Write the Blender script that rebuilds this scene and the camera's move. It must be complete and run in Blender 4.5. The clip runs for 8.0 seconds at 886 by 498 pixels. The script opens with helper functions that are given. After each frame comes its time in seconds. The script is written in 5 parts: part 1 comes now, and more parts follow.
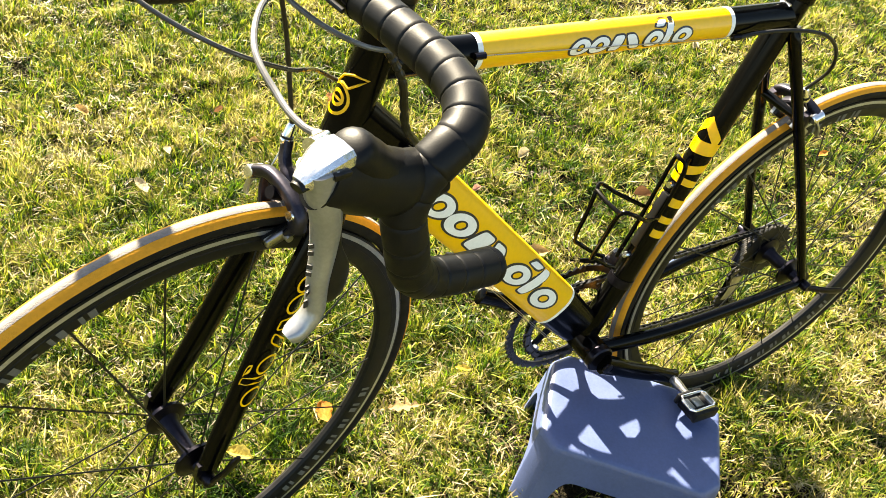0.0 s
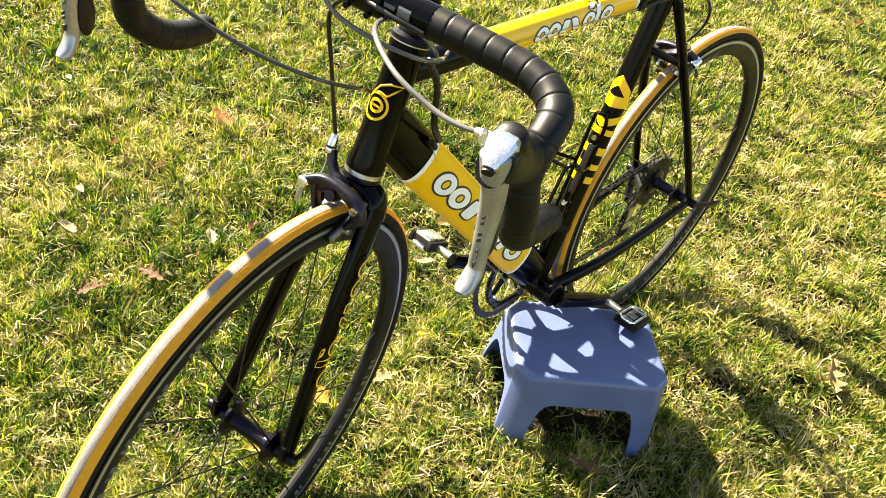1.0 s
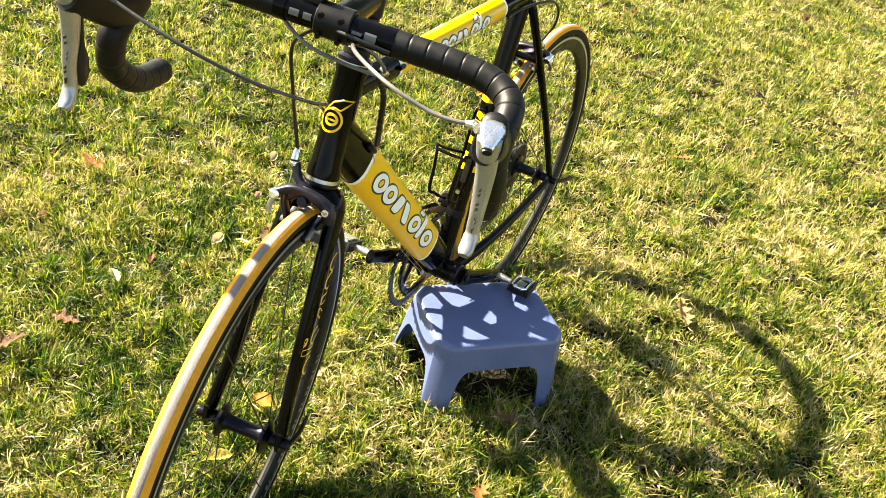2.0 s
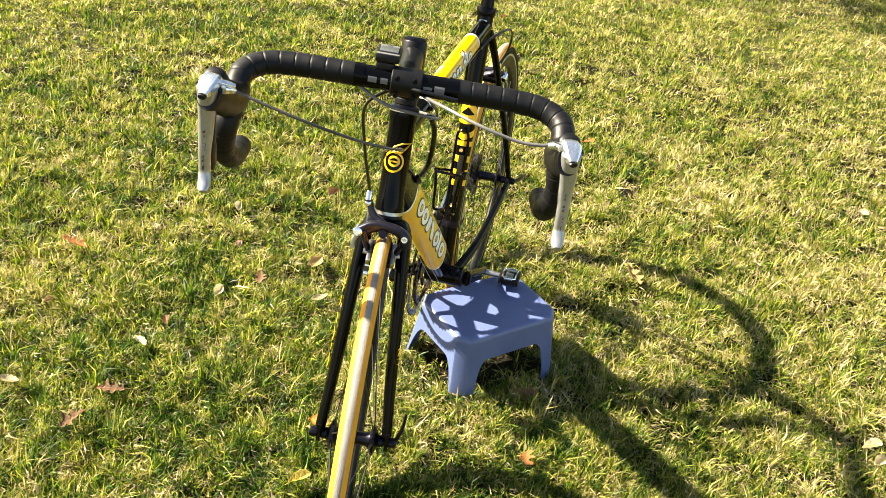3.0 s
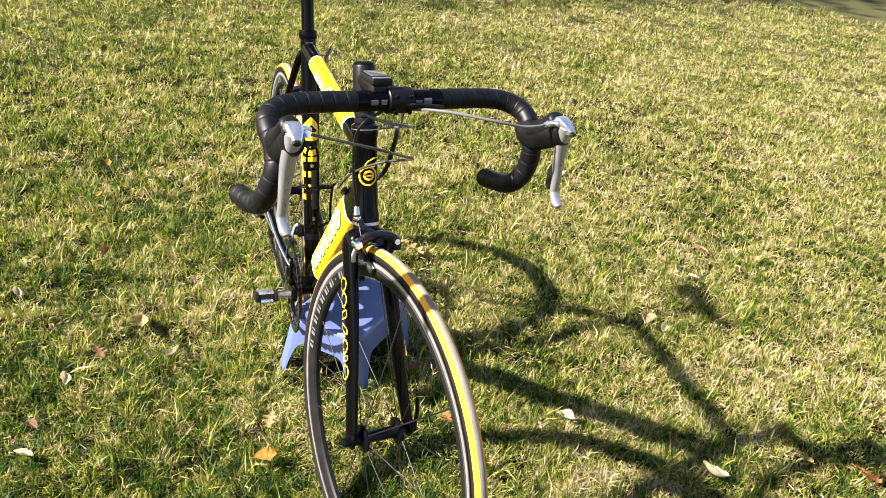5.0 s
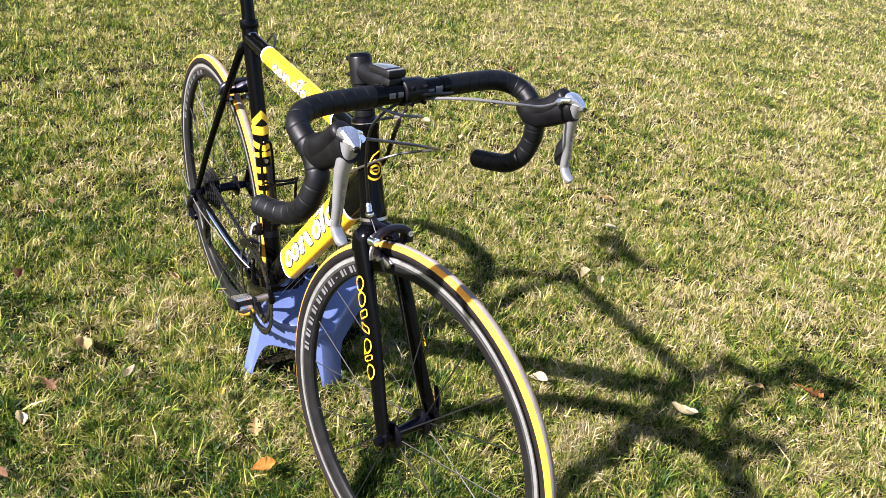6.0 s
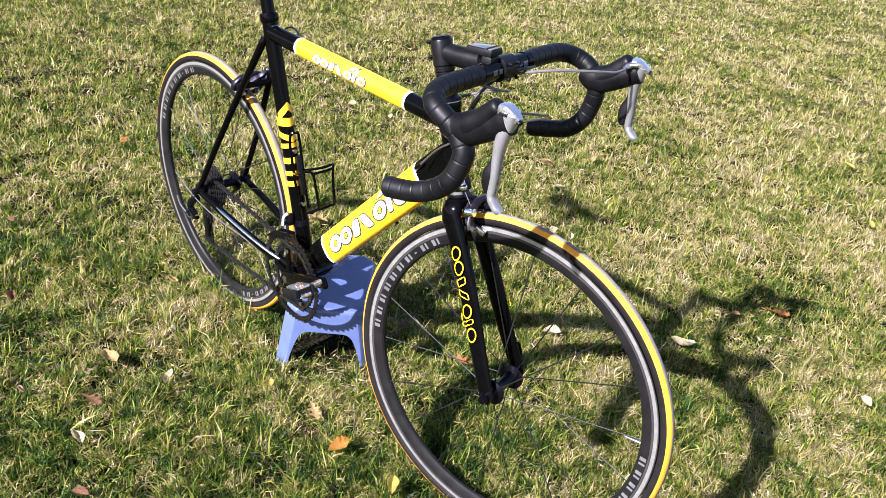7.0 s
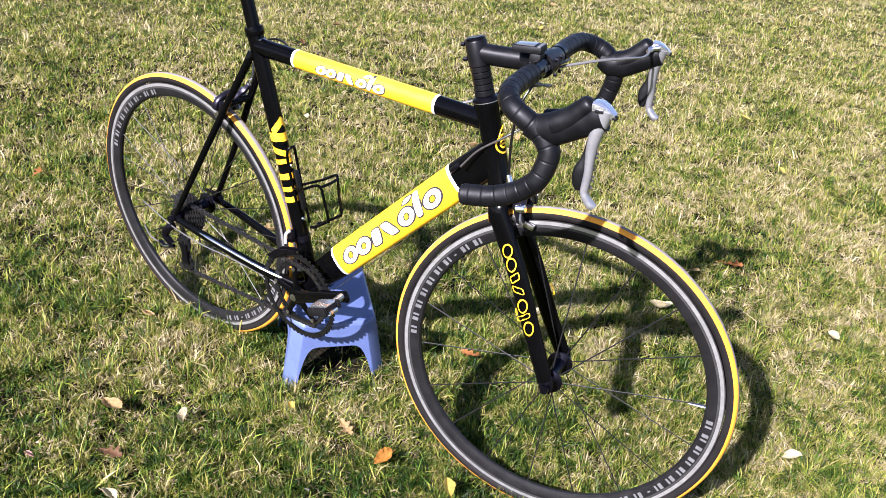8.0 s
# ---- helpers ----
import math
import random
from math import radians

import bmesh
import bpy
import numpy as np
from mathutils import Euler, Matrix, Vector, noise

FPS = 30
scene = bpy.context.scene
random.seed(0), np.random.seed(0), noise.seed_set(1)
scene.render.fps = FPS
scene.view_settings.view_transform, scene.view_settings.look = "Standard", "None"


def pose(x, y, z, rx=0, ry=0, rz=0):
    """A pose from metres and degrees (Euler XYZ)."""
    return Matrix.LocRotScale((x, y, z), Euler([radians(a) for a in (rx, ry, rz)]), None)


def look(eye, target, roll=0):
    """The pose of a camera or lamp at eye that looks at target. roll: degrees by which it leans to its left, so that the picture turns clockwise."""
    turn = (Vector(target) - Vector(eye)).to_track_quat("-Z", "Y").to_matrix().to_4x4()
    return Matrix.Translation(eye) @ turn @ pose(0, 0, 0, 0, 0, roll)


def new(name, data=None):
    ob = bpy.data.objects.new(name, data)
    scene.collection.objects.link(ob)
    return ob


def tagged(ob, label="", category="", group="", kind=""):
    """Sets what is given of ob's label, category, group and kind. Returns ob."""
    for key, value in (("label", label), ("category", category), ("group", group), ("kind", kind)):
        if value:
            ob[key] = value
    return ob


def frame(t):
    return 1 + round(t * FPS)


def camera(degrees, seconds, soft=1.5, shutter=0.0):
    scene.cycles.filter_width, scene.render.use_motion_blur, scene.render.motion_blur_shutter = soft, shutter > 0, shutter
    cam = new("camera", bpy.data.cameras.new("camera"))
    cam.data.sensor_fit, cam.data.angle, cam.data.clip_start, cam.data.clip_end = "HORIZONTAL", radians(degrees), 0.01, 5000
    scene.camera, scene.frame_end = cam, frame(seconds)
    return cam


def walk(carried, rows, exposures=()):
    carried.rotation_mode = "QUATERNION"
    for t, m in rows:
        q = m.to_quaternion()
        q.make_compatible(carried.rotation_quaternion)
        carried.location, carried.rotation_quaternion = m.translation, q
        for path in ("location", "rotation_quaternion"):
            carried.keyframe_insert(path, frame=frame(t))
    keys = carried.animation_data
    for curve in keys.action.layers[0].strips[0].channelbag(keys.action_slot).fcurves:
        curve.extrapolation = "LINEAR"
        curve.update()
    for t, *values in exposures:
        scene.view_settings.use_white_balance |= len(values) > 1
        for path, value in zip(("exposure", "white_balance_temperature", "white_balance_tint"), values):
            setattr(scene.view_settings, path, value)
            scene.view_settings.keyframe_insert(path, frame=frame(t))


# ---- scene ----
cam = camera(52.49, 8.0, soft=0.7)
EXPOSURES = [(0, 3.10, 7900, 7), (1.7, 3.12, 7900, 7), (3.5, 2.80, 7400, 9), (5, 2.51, 6500, 17), (8, 2.10, 5680, 25)]
PATH = [
    (0, (1.2002, 0.5896, 1.2238), (0.4240, -0.3300, 0.1693), 15.75),
    (0.5, (1.3478, 0.5889, 1.2509), (0.4479, -0.2487, 0.2269), 15.39),
    (1, (1.4941, 0.5356, 1.2703), (0.4588, -0.1577, 0.2666), 15.15),
    (1.5, (1.6170, 0.5079, 1.2883), (0.4886, -0.0647, 0.3091), 15.41),
    (1.7, (1.6613, 0.4982, 1.2930), (0.4803, -0.0140, 0.3427), 15.67),
    (2.8, (1.9891, 0.3224, 1.3670), (0.6637, 0.0462, 0.5143), 10.57),
    (3, (2.0329, 0.2607, 1.3785), (0.6952, 0.0416, 0.5284), 9.68),
    (3.5, (2.1270, 0.1343, 1.3710), (0.7405, 0.1270, 0.5726), 10.48),
    (4, (2.2056, -0.0297, 1.3729), (0.7940, 0.1191, 0.6346), 9.26),
    (4.5, (2.2391, -0.1990, 1.3749), (0.8552, 0.1157, 0.6360), 9.65),
    (4.7, (2.2223, -0.2846, 1.3658), (0.8600, 0.1224, 0.6321), 8.86),
    (5.8, (2.0504, -0.6477, 1.3274), (0.8514, 0.1105, 0.5875), 9.49),
    (6, (2.0258, -0.6733, 1.3436), (0.8578, 0.1179, 0.5888), 7.86),
    (6.5, (1.9362, -0.8385, 1.3302), (0.8716, 0.0655, 0.5495), 9.25),
    (7, (1.8518, -1.0718, 1.3242), (0.8665, -0.0616, 0.5701), 6.81),
    (7.5, (1.7243, -1.2087, 1.3119), (0.8324, -0.1098, 0.5658), 7.46),
    (8, (1.5762, -1.2924, 1.3245), (0.8018, -0.1159, 0.5653), 4.68),
]
walk(cam, [(t, look(eye, target, roll)) for t, eye, target, roll in PATH], EXPOSURES)
# ---- world and sun ----
SUN_TO = Vector((0.02, -1.33, 1.0)).normalized()
SUN_ELEV = math.asin(SUN_TO.z)
SUN_AZ = math.atan2(SUN_TO.x, SUN_TO.y)
world = bpy.data.worlds.new("sky")
scene.world = world
world.use_nodes = True
wn = world.node_tree.nodes
sky = wn.new("ShaderNodeTexSky")
sky.sky_type, sky.sun_disc = "NISHITA", False
sky.sun_elevation, sky.sun_rotation = SUN_ELEV, SUN_AZ
wn["Background"].inputs["Strength"].default_value = 0.050
world.node_tree.links.new(sky.outputs["Color"], wn["Background"].inputs["Color"])
sun = new("sun", bpy.data.lights.new("sun", "SUN"))
sun.data.energy, sun.data.angle, sun.data.color = 5.0, radians(1.1), (1.0, 0.94, 0.83)
sun.matrix_world = look((0.5, -8, 6), Vector((0.5, -8, 6)) - SUN_TO)


# ---- materials ----
def mat(name, base, rough=0.5, metal=0.0, coat=0.0, var=0.12, scale=40.0, bump=0.0, bscale=300.0, spec=0.5, fine=None):
    """A principled surface with colour variation at two scales, uneven gloss and fine relief."""
    m = bpy.data.materials.new(name)
    m.use_nodes = True
    nt = m.node_tree
    b = nt.nodes["Principled BSDF"]
    tc = nt.nodes.new("ShaderNodeTexCoord")
    n1 = nt.nodes.new("ShaderNodeTexNoise")
    n1.inputs["Scale"].default_value, n1.inputs["Detail"].default_value = scale, 4
    n2 = nt.nodes.new("ShaderNodeTexNoise")
    n2.inputs["Scale"].default_value, n2.inputs["Detail"].default_value = fine or scale * 7, 2
    add = nt.nodes.new("ShaderNodeMath")
    add.operation = "ADD"
    r = nt.nodes.new("ShaderNodeMapRange")
    r.inputs["From Min"].default_value, r.inputs["From Max"].default_value = 0.7, 1.3
    r.inputs["To Min"].default_value, r.inputs["To Max"].default_value = 1 - var, 1 + var
    mix = nt.nodes.new("ShaderNodeVectorMath")
    mix.operation = "SCALE"
    mix.inputs[0].default_value = base
    rr = nt.nodes.new("ShaderNodeMapRange")
    rr.inputs["From Min"].default_value, rr.inputs["From Max"].default_value = 0.3, 0.7
    rr.inputs["To Min"].default_value, rr.inputs["To Max"].default_value = rough * 0.85, min(1, rough * 1.2)
    L = nt.links.new
    L(tc.outputs["Object"], n1.inputs["Vector"]), L(tc.outputs["Object"], n2.inputs["Vector"])
    L(n1.outputs["Fac"], add.inputs[0]), L(n2.outputs["Fac"], add.inputs[1])
    L(add.outputs[0], r.inputs["Value"]), L(r.outputs[0], mix.inputs["Scale"])
    L(mix.outputs["Vector"], b.inputs["Base Color"])
    L(n1.outputs["Fac"], rr.inputs["Value"]), L(rr.outputs[0], b.inputs["Roughness"])
    b.inputs["Metallic"].default_value, b.inputs["Coat Weight"].default_value = metal, coat
    b.inputs["Specular IOR Level"].default_value = spec
    if bump:
        n3 = nt.nodes.new("ShaderNodeTexNoise")
        n3.inputs["Scale"].default_value = bscale
        bp = nt.nodes.new("ShaderNodeBump")
        bp.inputs["Strength"].default_value, bp.inputs["Distance"].default_value = bump, 0.002
        L(tc.outputs["Object"], n3.inputs["Vector"]), L(n3.outputs["Fac"], bp.inputs["Height"])
        L(bp.outputs["Normal"], b.inputs["Normal"])
    return m


BLACK = mat("black_gloss_paint", (0.0010, 0.0010, 0.0012), 0.16, coat=0.03, var=0.25, scale=30, spec=0.09)
SATIN = mat("satin_black_alloy", (0.0035, 0.0035, 0.0040), 0.36, var=0.2, scale=40, spec=0.16)
YELLOW = mat("yellow_decal", (0.82, 0.445, 0.003), 0.38, coat=0.25, var=0.05, scale=25)
WHITE = mat("white_decal", (0.78, 0.77, 0.74), 0.4, var=0.05)
DARKINK = mat("dark_ink", (0.02, 0.018, 0.02), 0.45, var=0.1)
TAPE = mat("cork_bar_tape", (0.0022, 0.0023, 0.0030), 0.48, var=0.3, scale=60, bump=0.05, bscale=900, spec=0.19)
HOOD = mat("black_hood_rubber", (0.0024, 0.0024, 0.0029), 0.44, var=0.3, scale=50, bump=0.05, bscale=900, spec=0.17)
SILVER = mat("polished_alloy", (0.72, 0.72, 0.73), 0.20, metal=1.0, var=0.08, scale=60)
CAPALLOY = mat("cast_cap_alloy", (0.66, 0.66, 0.68), 0.25, metal=0.95, var=0.12, scale=70, bump=0.15, bscale=500)
COG = mat("oily_black_sprocket_steel", (0.010, 0.009, 0.008), 0.5, metal=0.3, var=0.3, scale=60, spec=0.3)
CALIPER = mat("satin_anodised_alloy", (0.028, 0.026, 0.037), 0.36, metal=0.85, var=0.25, scale=60)
LEVER = mat("brushed_lever_alloy", (0.30, 0.30, 0.305), 0.34, metal=0.7, var=0.1, scale=50)
DARKMETAL = mat("dark_anodised_metal", (0.012, 0.011, 0.017), 0.32, metal=0.9, var=0.25, scale=50)
STEEL = mat("worn_steel", (0.42, 0.41, 0.40), 0.32, metal=1.0, var=0.2, scale=80)
CHAIN = mat("oily_chain_steel", (0.075, 0.072, 0.070), 0.3, metal=0.9, var=0.35, scale=90)
RING = mat("black_anodised_chainring", (0.020, 0.020, 0.021), 0.28, metal=0.8, var=0.3, scale=60)
GUM = mat("amber_tyre_rubber", (0.60, 0.255, 0.020), 0.62, var=0.10, scale=35, bump=0.25, bscale=700, spec=0.15)
TREAD = mat("grey_tyre_tread", (0.165, 0.148, 0.138), 0.75, var=0.15, scale=60, bump=0.4, bscale=900, spec=0.2)
SIDEWALL = mat("black_tyre_wall", (0.005, 0.004, 0.0035), 0.7, var=0.2, scale=60, spec=0.2)
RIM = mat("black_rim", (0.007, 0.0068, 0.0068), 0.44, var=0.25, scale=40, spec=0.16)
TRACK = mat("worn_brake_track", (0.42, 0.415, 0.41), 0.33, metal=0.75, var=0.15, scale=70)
# lit copy of the black rim: its sunlit grey is put into the colour
RIMLIT = mat("sunlit_grey_rim", (0.040, 0.039, 0.038), 0.36, metal=0.35, var=0.2, scale=60)
PALE = mat("pale_rim_print", (0.085, 0.085, 0.085), 0.5, var=0.15)
CABLEGREY = mat("dark_grey_cable_housing", (0.030, 0.028, 0.026), 0.25, var=0.15, coat=0.2)
CABLE = mat("black_cable_housing", (0.0035, 0.0035, 0.004), 0.35, var=0.2, spec=0.4)
CABLEPALE = mat("grey_cable_housing", (0.085, 0.082, 0.08), 0.25, var=0.12, coat=0.3)
PLASTIC = mat("black_plastic", (0.003, 0.003, 0.0033), 0.45, var=0.2, scale=50, spec=0.25)
GLASSY = mat("grey_display", (0.06, 0.065, 0.07), 0.15, var=0.05, coat=0.5)
STOOL = mat("blue_moulded_plastic", (0.066, 0.091, 0.198), 0.38, var=0.10, scale=18, bump=0.12, bscale=500, fine=220)
SPOKE = mat("black_spoke_steel", (0.007, 0.007, 0.007), 0.42, metal=0.35, var=0.2)


# ---- geometry helpers ----
def obj(name, bm, material, smooth=32):
    me = bpy.data.meshes.new(name)
    bmesh.ops.recalc_face_normals(bm, faces=bm.faces)
    bm.to_mesh(me)
    bm.free()
    me.materials.append(material)
    if smooth:
        me.shade_smooth()
        me.set_sharp_from_angle(angle=radians(smooth))
    return new(name, me)


def part(name, bm, material, parent, label="", smooth=32, steer=False):
    ob = obj(name, bm, material, smooth)
    ob.parent = parent
    if steer:
        ob.matrix_basis = STEER
    if label:
        tagged(ob, label)
    return ob


def spline(pts, n=6):
    """Catmull-Rom through the points."""
    P = [Vector(p) for p in pts]
    P = [2 * P[0] - P[1]] + P + [2 * P[-1] - P[-2]]
    out = []
    for i in range(1, len(P) - 2):
        a, b, c, d = P[i - 1:i + 3]
        for k in range(n):
            t = k / n
            out.append(0.5 * ((2 * b) + (c - a) * t + (2 * a - 5 * b + 4 * c - d) * t * t + (3 * b - a - 3 * c + d) * t ** 3))
    out.append(P[-2])
    return out


def sweep(bm, pts, rad, seg=12, side=(0, 1, 0), closed=False, power=2.0):
    """A tube along pts. rad: a number, or per point a number or (across, along side)."""
    P = [Vector(p) for p in pts]
    n = len(P)
    rings = []
    s = Vector(side)
    for i in range(n):
        if closed:
            tg = P[(i + 1) % n] - P[i - 1]
        else:
            tg = P[min(i + 1, n - 1)] - P[max(i - 1, 0)]
        tg.normalize()
        s = s - tg * s.dot(tg)
        if s.length < 1e-4:
            s = tg.orthogonal()
        s.normalize()
        u = tg.cross(s)
        r = rad[i] if isinstance(rad, (list, tuple)) else rad
        ru, rs = r if isinstance(r, (list, tuple)) else (r, r)
        ring = []
        for k in range(seg):
            a = 2 * math.pi * k / seg
            c, d = math.cos(a), math.sin(a)
            e = 2 / power
            c, d = math.copysign(abs(c) ** e, c), math.copysign(abs(d) ** e, d)
            ring.append(bm.verts.new(P[i] + u * (ru * c) + s * (rs * d)))
        rings.append(ring)
    m = n if closed else n - 1
    for i in range(m):
        a, b = rings[i], rings[(i + 1) % n]
        for k in range(seg):
            bm.faces.new((a[k], a[(k + 1) % seg], b[(k + 1) % seg], b[k]))
    if not closed:
        bm.faces.new(rings[0][::-1])
        bm.faces.new(rings[-1])
    return bm


def tube(pts, rad, seg=12, side=(0, 1, 0), closed=False, power=2.0):
    return sweep(bmesh.new(), pts, rad, seg, side, closed, power)


def lathe(prof, at=(0, 0, 0), axis="Y", seg=32, bm=None, closed=False, caps=True):
    """prof: (radius, along). Turned about an axis through at."""
    bm = bm or bmesh.new()
    at = Vector(at)
    rings = []
    for r, h in prof:
        ring = []
        for k in range(seg):
            a = 2 * math.pi * k / seg
            c, d = r * math.cos(a), r * math.sin(a)
            v = {"Y": (c, h, d), "Z": (c, d, h), "X": (h, c, d)}[axis]
            ring.append(bm.verts.new(at + Vector(v)))
        rings.append(ring)
    m = len(rings)
    for i in range(m if closed else m - 1):
        a, b = rings[i], rings[(i + 1) % m]
        for k in range(seg):
            bm.faces.new((a[k], a[(k + 1) % seg], b[(k + 1) % seg], b[k]))
    if not closed and caps:
        bm.faces.new(rings[0][::-1])
        bm.faces.new(rings[-1])
    return bm


def block(size, at=(0, 0, 0), turn=None, bevel=0.0, bm=None, taper=1.0):
    """A bevelled box; taper scales its top."""
    b2 = bmesh.new()
    bmesh.ops.create_cube(b2, size=1)
    for v in b2.verts:
        k = taper if v.co.z > 0 else 1
        v.co = Vector((v.co.x * size[0] * k, v.co.y * size[1] * k, v.co.z * size[2]))
    if bevel:
        bmesh.ops.bevel(b2, geom=b2.edges[:], offset=bevel, segments=2, affect="EDGES", profile=0.6)
    m = Matrix.Translation(at) @ (turn or Matrix.Identity(4))
    b2.transform(m)
    if bm is None:
        return b2
    me = bpy.data.meshes.new("tmp")
    b2.to_mesh(me)
    b2.free()
    bm.from_mesh(me)
    bpy.data.meshes.remove(me)
    return bm


def slab(outline, y0, y1, bm=None):
    """A flat shape in x, z with thickness in y."""
    bm = bm or bmesh.new()
    a = [bm.verts.new((x, y0, z)) for x, z in outline]
    b = [bm.verts.new((x, y1, z)) for x, z in outline]
    n = len(a)
    bm.faces.new(a), bm.faces.new(b[::-1])
    for i in range(n):
        bm.faces.new((a[i], a[(i + 1) % n], b[(i + 1) % n], b[i]))
    return bm


def rot(ax, deg):
    return Matrix.Rotation(radians(deg), 4, ax)


# ---- the lawn ----
def mound(x, y):
    """The gentle rise of the lawn, in metres."""
    return 0.006 * np.exp(-((x - 0.02) ** 2 + y ** 2) / 0.06) + 0.030 * np.exp(-((x - 0.62) ** 2 + (y - 0.08) ** 2) / 0.09) + 0.006 * np.sin(1.9 * x + 0.6) * np.sin(1.6 * y) \
        + 0.004 * np.sin(5.3 * x - 1.1 * y)


def ground():
    xs = np.concatenate([-np.geomspace(400, 4.2, 14), np.arange(-4, 4.01, 0.1), np.geomspace(4.2, 400, 14)])
    n = len(xs)
    gx, gy = np.meshgrid(xs, xs, indexing="ij")
    fade = np.clip(1.6 - np.hypot(gx, gy) / 4, 0, 1)
    gz = mound(gx, gy) * fade - 0.014
    co = np.stack([gx, gy, gz], -1).reshape(-1, 3)
    i = np.arange(n * n).reshape(n, n)
    q = np.stack([i[:-1, :-1], i[1:, :-1], i[1:, 1:], i[:-1, 1:]], -1).reshape(-1, 4)
    me = bpy.data.meshes.new("ground")
    me.from_pydata(co.tolist(), [], q.tolist())
    me.shade_smooth()
    m = bpy.data.materials.new("shaded_soil_and_thatch")
    m.use_nodes = True
    nt = m.node_tree
    b = nt.nodes["Principled BSDF"]
    b.inputs["Roughness"].default_value, b.inputs["Specular IOR Level"].default_value = 0.95, 0.1
    tc = nt.nodes.new("ShaderNodeTexCoord")
    n1 = nt.nodes.new("ShaderNodeTexNoise")
    n1.inputs["Scale"].default_value, n1.inputs["Detail"].default_value = 2.2, 5
    n2 = nt.nodes.new("ShaderNodeTexNoise")
    n2.inputs["Scale"].default_value, n2.inputs["Detail"].default_value = 90, 6
    mixf = nt.nodes.new("ShaderNodeMath")
    mixf.operation = "MULTIPLY_ADD"
    mixf.inputs[1].default_value = 0.6
    # brown soil taken near black: the shade between the blades is in its colour
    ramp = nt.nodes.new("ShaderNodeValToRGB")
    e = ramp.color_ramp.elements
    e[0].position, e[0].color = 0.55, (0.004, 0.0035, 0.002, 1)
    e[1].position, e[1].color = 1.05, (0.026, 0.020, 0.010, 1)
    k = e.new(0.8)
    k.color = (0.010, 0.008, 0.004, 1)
    bp = nt.nodes.new("ShaderNodeBump")
    bp.inputs["Strength"].default_value, bp.inputs["Distance"].default_value = 1.0, 0.02
    L = nt.links.new
    L(tc.outputs["Object"], n1.inputs["Vector"]), L(tc.outputs["Object"], n2.inputs["Vector"])
    L(n1.outputs["Fac"], mixf.inputs[0]), L(n2.outputs["Fac"], mixf.inputs[2])
    L(mixf.outputs[0], ramp.inputs["Fac"])
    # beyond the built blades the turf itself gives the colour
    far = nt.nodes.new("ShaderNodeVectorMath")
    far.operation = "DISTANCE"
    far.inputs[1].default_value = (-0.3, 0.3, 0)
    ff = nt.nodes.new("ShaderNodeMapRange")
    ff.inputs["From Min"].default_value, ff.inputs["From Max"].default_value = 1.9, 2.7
    turf = nt.nodes.new("ShaderNodeValToRGB")
    te = turf.color_ramp.elements
    te[0].position, te[0].color = 0.55, (0.026, 0.032, 0.008, 1)
    te[1].position, te[1].color = 1.05, (0.088, 0.082, 0.030, 1)
    mc = nt.nodes.new("ShaderNodeMix")
    mc.data_type = "RGBA"
    L(tc.outputs["Object"], far.inputs[0]), L(far.outputs["Value"], ff.inputs["Value"]), L(mixf.outputs[0], turf.inputs["Fac"])
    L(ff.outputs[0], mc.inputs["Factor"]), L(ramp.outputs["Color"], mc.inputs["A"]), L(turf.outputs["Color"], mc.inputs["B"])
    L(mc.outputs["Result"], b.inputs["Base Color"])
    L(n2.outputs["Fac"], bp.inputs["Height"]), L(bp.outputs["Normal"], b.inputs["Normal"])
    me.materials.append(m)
    return tagged(new("ground", me), "lawn soil with dry thatch between the grass", "ground", kind="structure")


ground()


